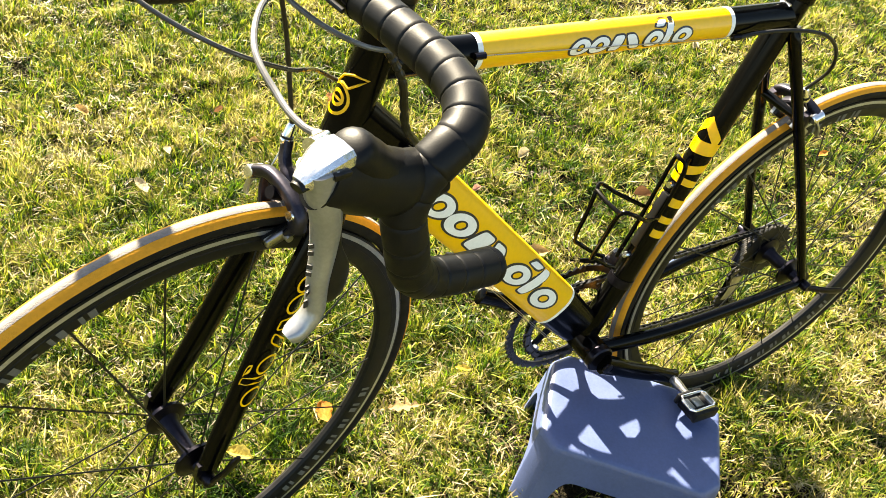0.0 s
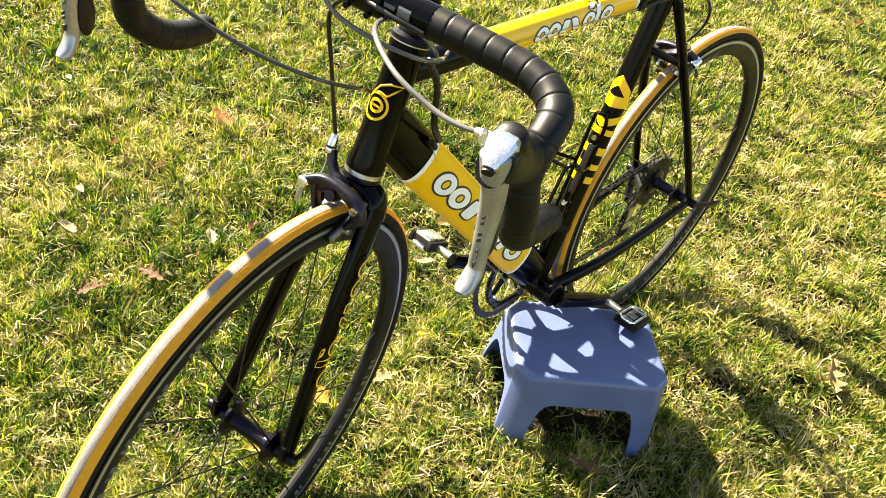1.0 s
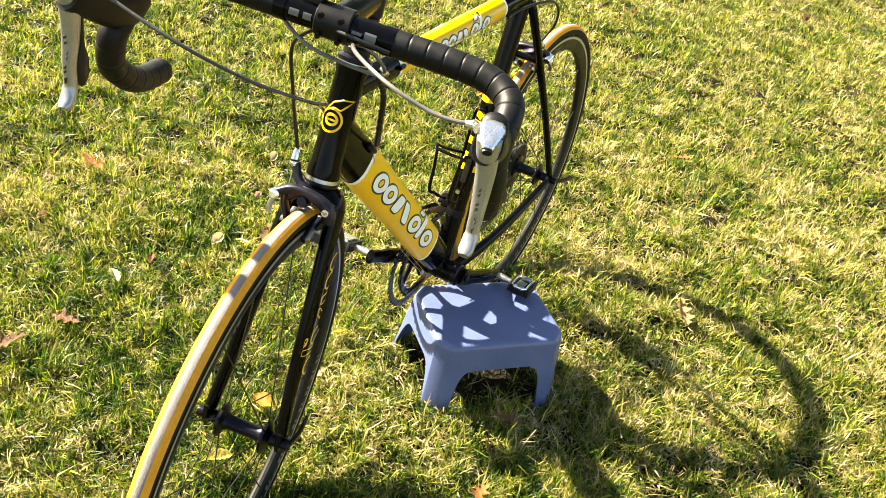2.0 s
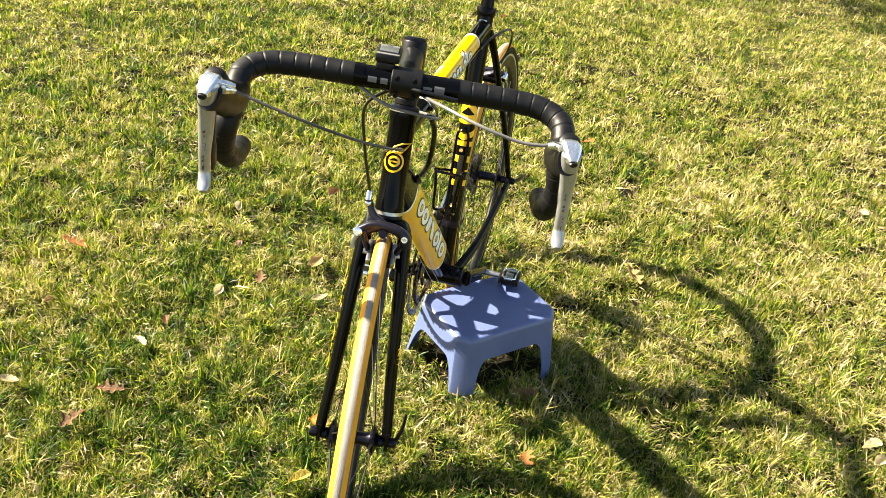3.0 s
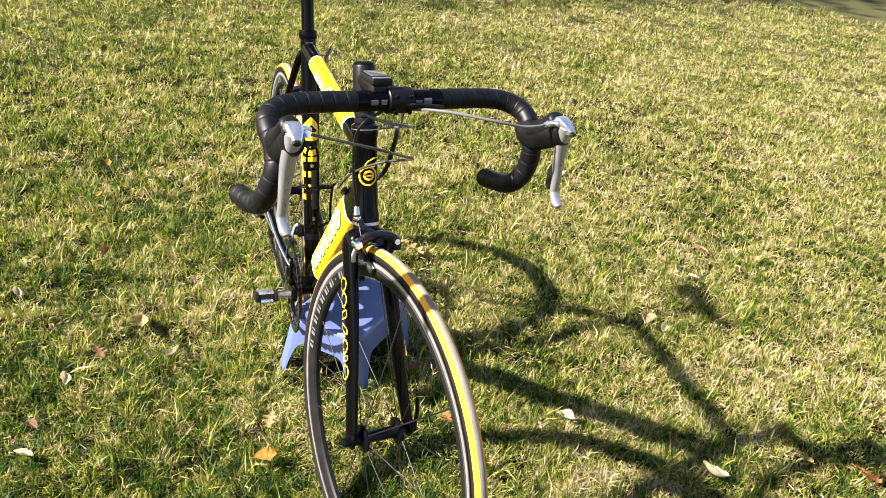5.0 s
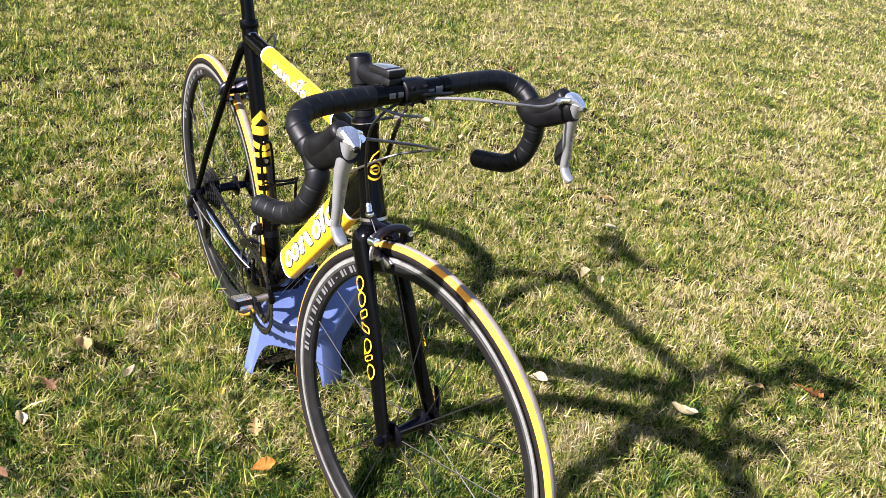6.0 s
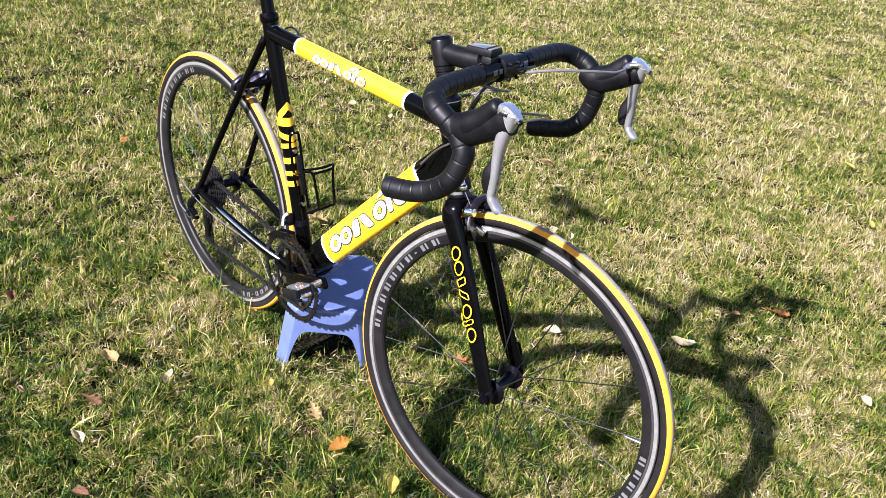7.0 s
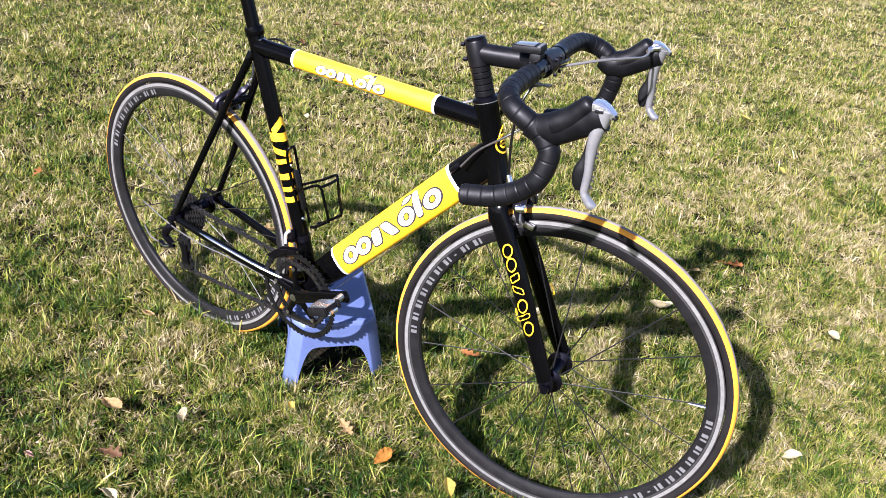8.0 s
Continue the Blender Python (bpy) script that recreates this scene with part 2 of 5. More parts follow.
def grass_material(name, tones, through_light):
    """Blades that differ one by one and from patch to patch, and let some light through."""
    m = bpy.data.materials.new(name)
    m.use_nodes = True
    nt = m.node_tree
    b = nt.nodes["Principled BSDF"]
    out = nt.nodes["Material Output"]
    geo = nt.nodes.new("ShaderNodeNewGeometry")
    tc = nt.nodes.new("ShaderNodeTexCoord")
    n1 = nt.nodes.new("ShaderNodeTexNoise")
    n1.inputs["Scale"].default_value, n1.inputs["Detail"].default_value, n1.inputs["Roughness"].default_value = 2.6, 4, 0.6
    f = nt.nodes.new("ShaderNodeMapRange")
    f.inputs["From Min"].default_value, f.inputs["From Max"].default_value = 0.33, 0.68
    f.inputs["To Min"].default_value, f.inputs["To Max"].default_value = -0.30, 0.30
    add = nt.nodes.new("ShaderNodeMath")
    add.operation = "ADD"
    # the lawn dries out towards its sunny side
    sep = nt.nodes.new("ShaderNodeSeparateXYZ")
    dry = nt.nodes.new("ShaderNodeMapRange")
    dry.inputs["From Min"].default_value, dry.inputs["From Max"].default_value = -1.0, 2.4
    dry.inputs["To Min"].default_value, dry.inputs["To Max"].default_value = -0.08, 0.11
    add2 = nt.nodes.new("ShaderNodeMath")
    add2.operation = "ADD"
    ramp = nt.nodes.new("ShaderNodeValToRGB")
    e = ramp.color_ramp.elements
    stops = tones
    e[0].position, e[0].color = stops[0][0], (*stops[0][1], 1)
    e[1].position, e[1].color = stops[-1][0], (*stops[-1][1], 1)
    for p, c in stops[1:-1]:
        e.new(p).color = (*c, 1)
    L = nt.links.new
    L(tc.outputs["Object"], n1.inputs["Vector"]), L(n1.outputs["Fac"], f.inputs["Value"])
    # each tuft has its own tone, and within it each blade
    n2 = nt.nodes.new("ShaderNodeTexNoise")
    n2.inputs["Scale"].default_value, n2.inputs["Detail"].default_value = 24, 2
    tuft = nt.nodes.new("ShaderNodeMapRange")
    tuft.inputs["From Min"].default_value, tuft.inputs["From Max"].default_value = 0.33, 0.67
    tuft.inputs["To Min"].default_value, tuft.inputs["To Max"].default_value = -0.26, 0.44
    blade = nt.nodes.new("ShaderNodeMath")
    blade.operation = "MULTIPLY_ADD"
    blade.inputs[1].default_value = 0.84
    L(tc.outputs["Object"], n2.inputs["Vector"]), L(n2.outputs["Fac"], tuft.inputs["Value"])
    L(geo.outputs["Random Per Island"], blade.inputs[0]), L(tuft.outputs[0], blade.inputs[2])
    L(blade.outputs[0], add.inputs[0]), L(f.outputs[0], add.inputs[1])
    L(tc.outputs["Object"], sep.inputs[0]), L(sep.outputs["Y"], dry.inputs["Value"])
    # a lush green patch grows round the middle of the lawn
    off = nt.nodes.new("ShaderNodeVectorMath")
    off.operation = "DISTANCE"
    off.inputs[1].default_value = (0.68, -0.28, 0.02)
    lush = nt.nodes.new("ShaderNodeMapRange")
    lush.inputs["From Min"].default_value, lush.inputs["From Max"].default_value = 0.18, 0.70
    lush.inputs["To Min"].default_value, lush.inputs["To Max"].default_value = -0.25, 0.0
    add3 = nt.nodes.new("ShaderNodeMath")
    add3.operation = "ADD"
    L(tc.outputs["Object"], off.inputs[0]), L(off.outputs["Value"], lush.inputs["Value"])
    L(dry.outputs[0], add3.inputs[0]), L(lush.outputs[0], add3.inputs[1])
    L(add.outputs[0], add2.inputs[0]), L(add3.outputs[0], add2.inputs[1])
    L(add2.outputs[0], ramp.inputs["Fac"])
    # old and young blades stand side by side
    mul = nt.nodes.new("ShaderNodeMath")
    mul.operation, mul.inputs[1].default_value = "MULTIPLY", 37.7
    fract = nt.nodes.new("ShaderNodeMath")
    fract.operation = "FRACT"
    age = nt.nodes.new("ShaderNodeMapRange")
    age.inputs["To Min"].default_value, age.inputs["To Max"].default_value = 0.50, 1.48
    tone = nt.nodes.new("ShaderNodeMix")
    tone.data_type, tone.blend_type = "RGBA", "MULTIPLY"
    tone.inputs["Factor"].default_value = 1.0
    L(geo.outputs["Random Per Island"], mul.inputs[0]), L(mul.outputs[0], fract.inputs[0]), L(fract.outputs[0], age.inputs["Value"])
    L(ramp.outputs["Color"], tone.inputs[6]), L(age.outputs[0], tone.inputs[7]), L(tone.outputs[2], b.inputs["Base Color"])
    b.inputs["Roughness"].default_value, b.inputs["Specular IOR Level"].default_value = 0.50, 0.22
    tr = nt.nodes.new("ShaderNodeBsdfTranslucent")
    mx = nt.nodes.new("ShaderNodeMixShader")
    mx.inputs["Fac"].default_value = through_light
    thin = nt.nodes.new("ShaderNodeMix")
    thin.data_type, thin.blend_type = "RGBA", "MULTIPLY"
    thin.inputs["Factor"].default_value = 1.0
    thin.inputs[7].default_value = (1.05, 1.15, 0.55, 1)
    L(tone.outputs[2], thin.inputs[6]), L(thin.outputs[2], tr.inputs["Color"])
    L(b.outputs[0], mx.inputs[1]), L(tr.outputs[0], mx.inputs[2]), L(mx.outputs[0], out.inputs["Surface"])
    return m


GRASS = grass_material("lawn_grass_blades", [(0.0, (0.015, 0.041, 0.0045)), (0.22, (0.063, 0.111, 0.0115)), (0.44, (0.161, 0.193, 0.023)), (0.64, (0.248, 0.231, 0.050)),
                                             (0.82, (0.298, 0.236, 0.101)), (1.0, (0.385, 0.325, 0.198))], 0.44)
THATCH = grass_material("dry_thatch", [(0.0, (0.040, 0.028, 0.012)), (0.3, (0.110, 0.085, 0.040)), (0.6, (0.20, 0.165, 0.085)), (1.0, (0.33, 0.275, 0.170))], 0.20)


def value_noise(x, y, scale, seed):
    """Smooth noise from a random grid, 0 to 1."""
    g = np.random.default_rng(seed).random((256, 256))
    u, v = x * scale + 128.3, y * scale + 128.7
    i, j = np.floor(u).astype(int), np.floor(v).astype(int)
    fu, fv = u - i, v - j
    fu, fv = fu * fu * (3 - 2 * fu), fv * fv * (3 - 2 * fv)
    a, b, c, d = g[i % 256, j % 256], g[(i + 1) % 256, j % 256], g[i % 256, (j + 1) % 256], g[(i + 1) % 256, (j + 1) % 256]
    return (a * (1 - fu) + b * fu) * (1 - fv) + (c * (1 - fu) + d * fu) * fv


STOOL_AT, STOOL_TURN = (0.334, 0.112), 137.6


def stool_free(x, y, rng):
    c, s = math.cos(radians(STOOL_TURN)), math.sin(radians(STOOL_TURN))
    u, v = (x - STOOL_AT[0]) * c + (y - STOOL_AT[1]) * s, -(x - STOOL_AT[0]) * s + (y - STOOL_AT[1]) * c
    return ~((np.abs(u) < 0.135) & (np.abs(v) < 0.100) & (rng.random(len(x)) < 0.93))


def strips(name, rows, label, category, material):
    """One mesh of many narrow strips; rows: the strip's edge points in pairs, the last single."""
    v = np.stack(rows, 1)
    n, k = v.shape[:2]
    q = k // 2 - 1
    i = (np.arange(n) * k)[:, None]
    faces = [i + [2 * j, 2 * j + 1, 2 * j + 3, 2 * j + 2] for j in range(q)]
    sizes = [4] * q
    if k % 2:
        faces.append(i + [k - 3, k - 2, k - 1])
        sizes.append(3)
    loops = np.concatenate(faces, 1).ravel()
    offs = np.concatenate([[0], np.cumsum(sizes)[:-1]])
    starts = ((np.arange(n) * sum(sizes))[:, None] + offs).ravel()
    me = bpy.data.meshes.new(name)
    me.vertices.add(n * k)
    me.vertices.foreach_set("co", v.ravel().astype(np.float32))
    me.loops.add(len(loops))
    me.loops.foreach_set("vertex_index", loops.astype(np.int32))
    me.polygons.add(n * len(sizes))
    me.polygons.foreach_set("loop_start", starts.astype(np.int32))
    me.polygons.foreach_set("loop_total", np.tile(sizes, n).astype(np.int32))
    me.update()
    me.materials.append(material)
    return tagged(new(name, me), label, category, kind="stuff")


def flat(a, z):
    return np.concatenate([a, z[:, None]], -1)


LAWN_MID, LAWN_R, NEARBY = (1.5, -0.1), 8.2, 1.7


def turf(x, y):
    """The height at which the mat of growth starts: cushions of old turf on the soil."""
    return mound(x, y) - 0.013 + 0.022 * value_noise(x, y, 24, 9) + 0.016 * value_noise(x, y, 9, 12)


def scatter(n, rng):
    """Places on the lawn, thinning out with the distance from its near part, and how much coarser the growth is drawn there."""
    r = np.sqrt(NEARBY * ((1 + LAWN_R ** 2 / NEARBY) ** rng.random(n) - 1))
    a = rng.uniform(0, 2 * np.pi, n)
    x, y = LAWN_MID[0] + r * np.cos(a), LAWN_MID[1] + r * np.sin(a)
    edge = rng.normal(0, 0.14, n)
    keep = (y > -2.6 + edge) & (x > -3.4 - 0.6 * (y + 2.2) + edge) & (x < 2.05 - 0.12 * y + edge)
    return x[keep], y[keep], np.sqrt(1 + r[keep] ** 2 / NEARBY) ** 0.50


def grass(tufts, blades, tall, wide, seed):
    """Tufts of blades that fan out from their roots; each blade a bent strip that ends in a point."""
    rng = np.random.default_rng(seed)
    x, y, k = scatter(tufts, rng)
    cover = 0.55 * value_noise(x, y, 14, 7) + 0.45 * value_noise(x, y, 5, 8)
    keep = rng.random(len(x)) < np.clip(0.62 + 1.1 * (cover - 0.35), 0.42, 1)
    x, y, k, cover = x[keep], y[keep], k[keep], cover[keep]
    n = len(x)
    size = rng.gamma(4.5, 0.22, n) * (0.45 + 1.0 * value_noise(x, y, 26, 9))
    lay = rng.uniform(0, 2 * np.pi, n)
    i = np.repeat(np.arange(n), rng.poisson(blades, n))
    m = len(i)
    az = rng.uniform(0, 2 * np.pi, m)
    r = 0.014 * np.sqrt(rng.random(m)) * k[i]
    d0 = np.stack([np.cos(az), np.sin(az)], -1) * rng.uniform(0.2, 1, m)[:, None] + 0.28 * np.stack([np.cos(lay[i]), np.sin(lay[i])], -1) + rng.normal(0, 0.35, (m, 2))
    az2 = np.arctan2(d0[:, 1], d0[:, 0])
    px, py = x[i] + r * np.cos(az), y[i] + r * np.sin(az)
    ok = stool_free(px, py, rng)
    i, az2, px, py = i[ok], az2[ok], px[ok], py[ok]
    d = np.stack([np.cos(az2), np.sin(az2)], -1)
    m = len(i)
    h = tall * rng.uniform(0.35, 1.15, m) * np.clip(size[i], 0.4, 1.9) * (0.95 + 0.05 * k[i])
    lean = np.clip(rng.normal(0.70, 0.42, m), 0.02, 1.5)
    bend = rng.uniform(0.15, 1.2, m)
    w = (wide * k[i] * rng.uniform(0.5, 1.25, m) / 2)[:, None]
    tw = az2 + np.pi / 2 + rng.normal(0, 0.7, m)
    sd = np.stack([np.cos(tw), np.sin(tw), rng.normal(0, 0.3, m)], -1)
    base = np.stack([px, py, turf(px, py) - 0.010], -1)
    p1 = base + flat(d * (h * 0.6 * np.sin(lean))[:, None], h * 0.6 * np.cos(lean))
    top = np.minimum(lean + bend, 1.75)
    p2 = p1 + flat(d * (h * 0.55 * np.sin(top))[:, None], h * 0.55 * np.cos(top))
    p2[:, :2] += rng.normal(0, 0.15, (m, 2)) * h[:, None]
    return strips("grass", [base - sd * w * 0.8, base + sd * w * 0.8, p1 - sd * w, p1 + sd * w, p2], "short sunlit lawn grass, green mixed with dry straw blades", "grass", GRASS)


def thatch(count, long, wide, low, high, seed):
    """Dead blades lying across one another at the foot of the grass."""
    rng = np.random.default_rng(seed)
    x, y, k = scatter(count, rng)
    bare = 0.6 * value_noise(x, y, 4.5, 31) + 0.4 * value_noise(x, y, 13, 32)
    keep = (rng.random(len(x)) < np.clip(0.35 + 1.4 * (bare - 0.25), 0.2, 1)) & stool_free(x, y, rng)
    x, y, k = x[keep], y[keep], k[keep]
    n = len(x)
    a = rng.uniform(0, 2 * np.pi, n)
    lg = long * rng.uniform(0.4, 1.2, n) * (0.6 + 0.4 * k)
    p0 = np.stack([x, y, turf(x, y) - 0.006 + low + (high - low) * rng.random(n) ** 1.5], -1)
    p1 = p0 + flat(np.stack([np.cos(a), np.sin(a)], -1) * lg[:, None], lg * rng.normal(0.03, 0.16, n))
    w = (wide * k * rng.uniform(0.5, 1.3, n) / 2)[:, None]
    sd = np.stack([-np.sin(a), np.cos(a), rng.normal(0, 0.5, n)], -1)
    return strips("thatch", [p0 - sd * w, p0 + sd * w, p1], "dry straw-coloured thatch lying between the grass blades", "thatch", THATCH)


def stubble(count, tall, wide, seed):
    """Short mown blades that stand close together, each straight and pointed."""
    rng = np.random.default_rng(seed)
    x, y, k = scatter(count, rng)
    cover = 0.7 * value_noise(x, y, 26, 9) + 0.3 * value_noise(x, y, 7, 10)
    keep = (rng.random(len(x)) < np.clip(0.65 + 1.6 * (cover - 0.45), 0.2, 1)) & stool_free(x, y, rng)
    x, y, k, cover = x[keep], y[keep], k[keep], cover[keep]
    n = len(x)
    a, lean = rng.uniform(0, 2 * np.pi, n), np.clip(rng.normal(0.82, 0.40, n), 0, 1.45)
    h = tall * rng.uniform(0.45, 1.25, n) * (0.50 + 0.9 * cover) * (0.95 + 0.05 * k)
    w = (wide * k * rng.uniform(0.6, 1.3, n) / 2)[:, None]
    tw = rng.uniform(0, 2 * np.pi, n)
    sd = np.stack([np.cos(tw), np.sin(tw), rng.normal(0, 0.2, n)], -1)
    base = np.stack([x, y, turf(x, y) - 0.010 + 0.006 * rng.random(n)], -1)
    tip = base + flat(np.stack([np.cos(a), np.sin(a)], -1) * (h * np.sin(lean))[:, None], h * np.cos(lean))
    return strips("grass_stubble", [base - sd * w, base + sd * w, tip], "close-mown lawn grass, green and straw blades mixed", "grass", GRASS)


grass(86000, 17, 0.034, 0.0025, seed=2)
stubble(2400000, 0.030, 0.0034, seed=11)
thatch(260000, 0.028, 0.0021, 0.001, 0.010, seed=5)
thatch(200000, 0.019, 0.0023, 0.008, 0.024, seed=6)


# ---- the stool ----
def stool():
    """A moulded step stool: a rounded top, flaring side panels with an arch each, chamfered corner legs."""
    root = new("step_stool")
    tagged(root, "blue moulded plastic step stool standing on the lawn under the pedal", "stool")
    H, LIP, R = 0.180, 0.169, 0.030
    TOP, FOOT = (0.140, 0.097), (0.150, 0.122)
    TURN = (0, 7, 14, 45, 76, 83, 90)

    def size(z):
        s = (LIP - z) / LIP
        return TOP[0] + (FOOT[0] - TOP[0]) * s, TOP[1] + (FOOT[1] - TOP[1]) * s

    def corner(sx, sy, z, a, off):
        """A point of a corner leg; its middle is pulled in to a flat chamfer."""
        hx, hy = size(z)
        flat = R * math.cos(radians(38)) / max(0.2, math.cos(radians(abs(a - 45)))) if 7 <= a <= 83 else R
        r = min(R, flat * 1.04) - off
        return Vector((sx * (hx - R + r * math.cos(radians(a))), sy * (hy - R + r * math.sin(radians(a))), z))

    def ring(k, z, zc):
        pts = []
        for sx, sy, rev in ((1, 1, 0), (-1, 1, 1), (-1, -1, 0), (1, -1, 1)):
            for a in (reversed(TURN) if rev else TURN):
                q = corner(sx, sy, zc, a, 0)
                pts.append(Vector((q.x * k[0], q.y * k[1], z)))
        return pts
    bm = bmesh.new()
    rings = []
    for k, z in (((0.25, 0.22), H - 0.0030), ((0.6, 0.55), H - 0.0022), ((0.86, 0.82), H - 0.0004), ((0.93, 0.91), H), ((0.965, 0.955), H - 0.0012), ((0.988, 0.984), H - 0.0048), ((1.0, 1.0), LIP)):
        rings.append([bm.verts.new(v) for v in ring(k, z, LIP)])
    n = len(rings[0])
    bm.faces.new(rings[0])
    for a, b in zip(rings, rings[1:]):
        for i in range(n):
            bm.faces.new((a[i], a[(i + 1) % n], b[(i + 1) % n], b[i]))
    part("top", bm, STOOL, root, smooth=50)

    def strip(cols):
        bm = bmesh.new()
        V = [([bm.verts.new(p) for p in o], [bm.verts.new(p) for p in q]) for o, q in cols]
        for (ao, ai), (bo, bi) in zip(V, V[1:]):
            m = len(ao)
            for j in range(m - 1):
                bm.faces.new((ao[j], bo[j], bo[j + 1], ao[j + 1]))
                bm.faces.new((ai[j], ai[j + 1], bi[j + 1], bi[j]))
            bm.faces.new((ao[m - 1], bo[m - 1], bi[m - 1], ai[m - 1]))
        return bm

    def lower(d, arch, top_z):
        rc = 0.032
        if d >= arch:
            return 0.0
        if d > arch - rc:
            q = (d - (arch - rc)) / rc
            return top_z - 1.15 * rc * (1 - math.sqrt(max(0, 1 - q * q))) - 0.045 * q ** 5
        return top_z
    for long_side in (True, False):
        arch, top_z = (0.093, 0.120) if long_side else (0.066, 0.116)
        half = (TOP[0] if long_side else TOP[1]) - R
        ds = sorted({round(arch * q, 5) for q in (0, 0.3, 0.55, 0.66, 0.74, 0.82, 0.88, 0.93, 0.965, 0.99, 0.9999)} | {arch, half})
        ds = [-d for d in reversed(ds) if d > 0] + ds
        for sg in (1, -1):
            cols = []
            for d in ds:
                lo = lower(abs(d), arch, top_z)
                o, q = [], []
                for j in range(7):
                    z = LIP + (lo - LIP) * j / 6
                    hx, hy = size(z)
                    k = ((hx if long_side else hy) - R) / half
                    for lst, off in ((o, 0), (q, 0.0035)):
                        lst.append(Vector((d * k, sg * (hy - off), z)) if long_side else Vector((sg * (hx - off), d * k, z)))
                cols.append((o, q))
            part("side_panel", strip(cols), STOOL, root, smooth=30)
    for sx in (1, -1):
        for sy in (1, -1):
            cols = []
            for a in TURN:
                zs = [LIP * (1 - j / 6) for j in range(7)]
                cols.append(([corner(sx, sy, z, a, 0) for z in zs], [corner(sx, sy, z, a, 0.0035) for z in zs]))
            part("leg", strip(cols), STOOL, root, smooth=24)
    return root


st = stool()
st.matrix_basis = pose(STOOL_AT[0], STOOL_AT[1], 0.004, 0, 0, STOOL_TURN)

# ---- the bicycle: x forward, y to its left, z up, from the rear axle ----
bike = new("bicycle")
tagged(bike, "black and yellow road bicycle propped by its pedal on a stool", "bicycle")
ex, ey, ez = Vector((0.9999, -0.0121, -0.0033)), Vector((0.0123, 0.9988, 0.0474)), Vector((0.0027, -0.0475, 0.9989))
bike.matrix_basis = Matrix(((ex.x, ey.x, ez.x, 0), (ex.y, ey.y, ez.y, 0), (ex.z, ey.z, ez.z, 0.3328), (0, 0, 0, 1)))
HEAD_TOP, HEAD_LOW = Vector((0.810, 0, 0.492)), Vector((0.860, 0, 0.324))
HAX = (HEAD_TOP - HEAD_LOW).normalized()
STEER = Matrix.Translation(HEAD_TOP) @ Matrix.Rotation(radians(12.7), 4, HAX) @ Matrix.Translation(-HEAD_TOP)
BB = Vector((0.387, 0, -0.061))
AXLE_F = Vector((1.003, 0, 0.001))


def on_axis(z):
    return HEAD_LOW + HAX * ((z - HEAD_LOW.z) / HAX.z)


def lerp(a, b, t):
    return Vector(a).lerp(Vector(b), t)


# frame tubes
ST_DIR = Vector((-0.2490, 0, 0.9685))
ST_TOP = BB + ST_DIR * 0.578
TT_A, TT_B = Vector((0.251, 0, 0.4625)), on_axis(0.459)
DT_A, DT_B = Vector((0.415, 0, -0.018)), Vector((0.834, 0, 0.399))
TT_R, DT_R = (0.0178, 0.0165), (0.034, 0.019)
top_tube = part("top_tube", tube([lerp(TT_A, TT_B, k / 8) for k in range(9)], [TT_R] * 9, 24), BLACK, bike)
down_tube = part("down_tube", tube([lerp(DT_A, DT_B, k / 8) for k in range(9)], [(0.031, 0.019)] + [DT_R] * 7 + [(0.032, 0.019)], 32, power=2.5), BLACK, bike)
seat_tube = part("seat_tube", tube([BB, lerp(BB, ST_TOP, 0.5), ST_TOP], [0.0172, 0.0168, 0.0168], 24), BLACK, bike)
head_tube = part("head_tube", tube([on_axis(z) for z in (0.346, 0.356, 0.366, 0.41, 0.478, 0.486, 0.494)],
                                   [0.0225, 0.0225, 0.0205, 0.0200, 0.0200, 0.0220, 0.0220], 28), BLACK, bike)
part("bottom_bracket_shell", lathe([(0.021, -0.036), (0.0215, -0.034), (0.0215, 0.034), (0.021, 0.036)], BB), BLACK, bike)
for sg in (1, -1):
    cs = [(0.372, sg * 0.026, -0.058), (0.33, sg * 0.036, -0.052), (0.25, sg * 0.050, -0.038), (0.12, sg * 0.060, -0.017), (0.012, sg * 0.064, -0.001)]
    stay = part("chainstay", tube(spline(cs, 4), [(0.0125 + 0.0025 * math.sin(math.pi * k / 16) - 0.0045 * k / 16, 0.0105 - 0.003 * k / 16) for k in range(17)], 16), BLACK, bike)
    if sg < 0:
        S = spline(cs, 4)[4:14]
        part("stay_guard", tube([p + Vector((0, -0.0062, 0.0090 - 0.0003 * k)) for k, p in enumerate(S)], [(0.0012, 0.0016)] + [(0.0036, 0.0042)] * (len(S) - 2) + [(0.0012, 0.0016)], 10), SILVER, stay, "pale clear guard strip")
    ss = [(0.247, sg * 0.012, 0.452), (0.238, sg * 0.021, 0.425), (0.175, sg * 0.036, 0.312), (0.09, sg * 0.053, 0.160), (0.006, sg * 0.064, 0.012)]
    part("seatstay", tube(spline(ss, 4), [0.0088 - 0.002 * k / 16 for k in range(17)], 12), BLACK, bike)
    part("dropout", slab([(-0.014, -0.006), (-0.012, 0.012), (0.004, 0.026), (0.014, 0.012), (0.026, 0.002), (0.010, -0.012)], sg * 0.060, sg * 0.066), DARKMETAL, bike)
part("brake_bridge", tube([(0.183, -0.034, 0.326), (0.183, 0.034, 0.326)], 0.0065, 12, side=(1, 0, 0)), BLACK, bike)
part("seat_clamp", tube([BB + ST_DIR * 0.562, BB + ST_DIR * 0.565, BB + ST_DIR * 0.577, BB + ST_DIR * 0.580], [0.0185, 0.0195, 0.0195, 0.0185], 24), BLACK, bike)
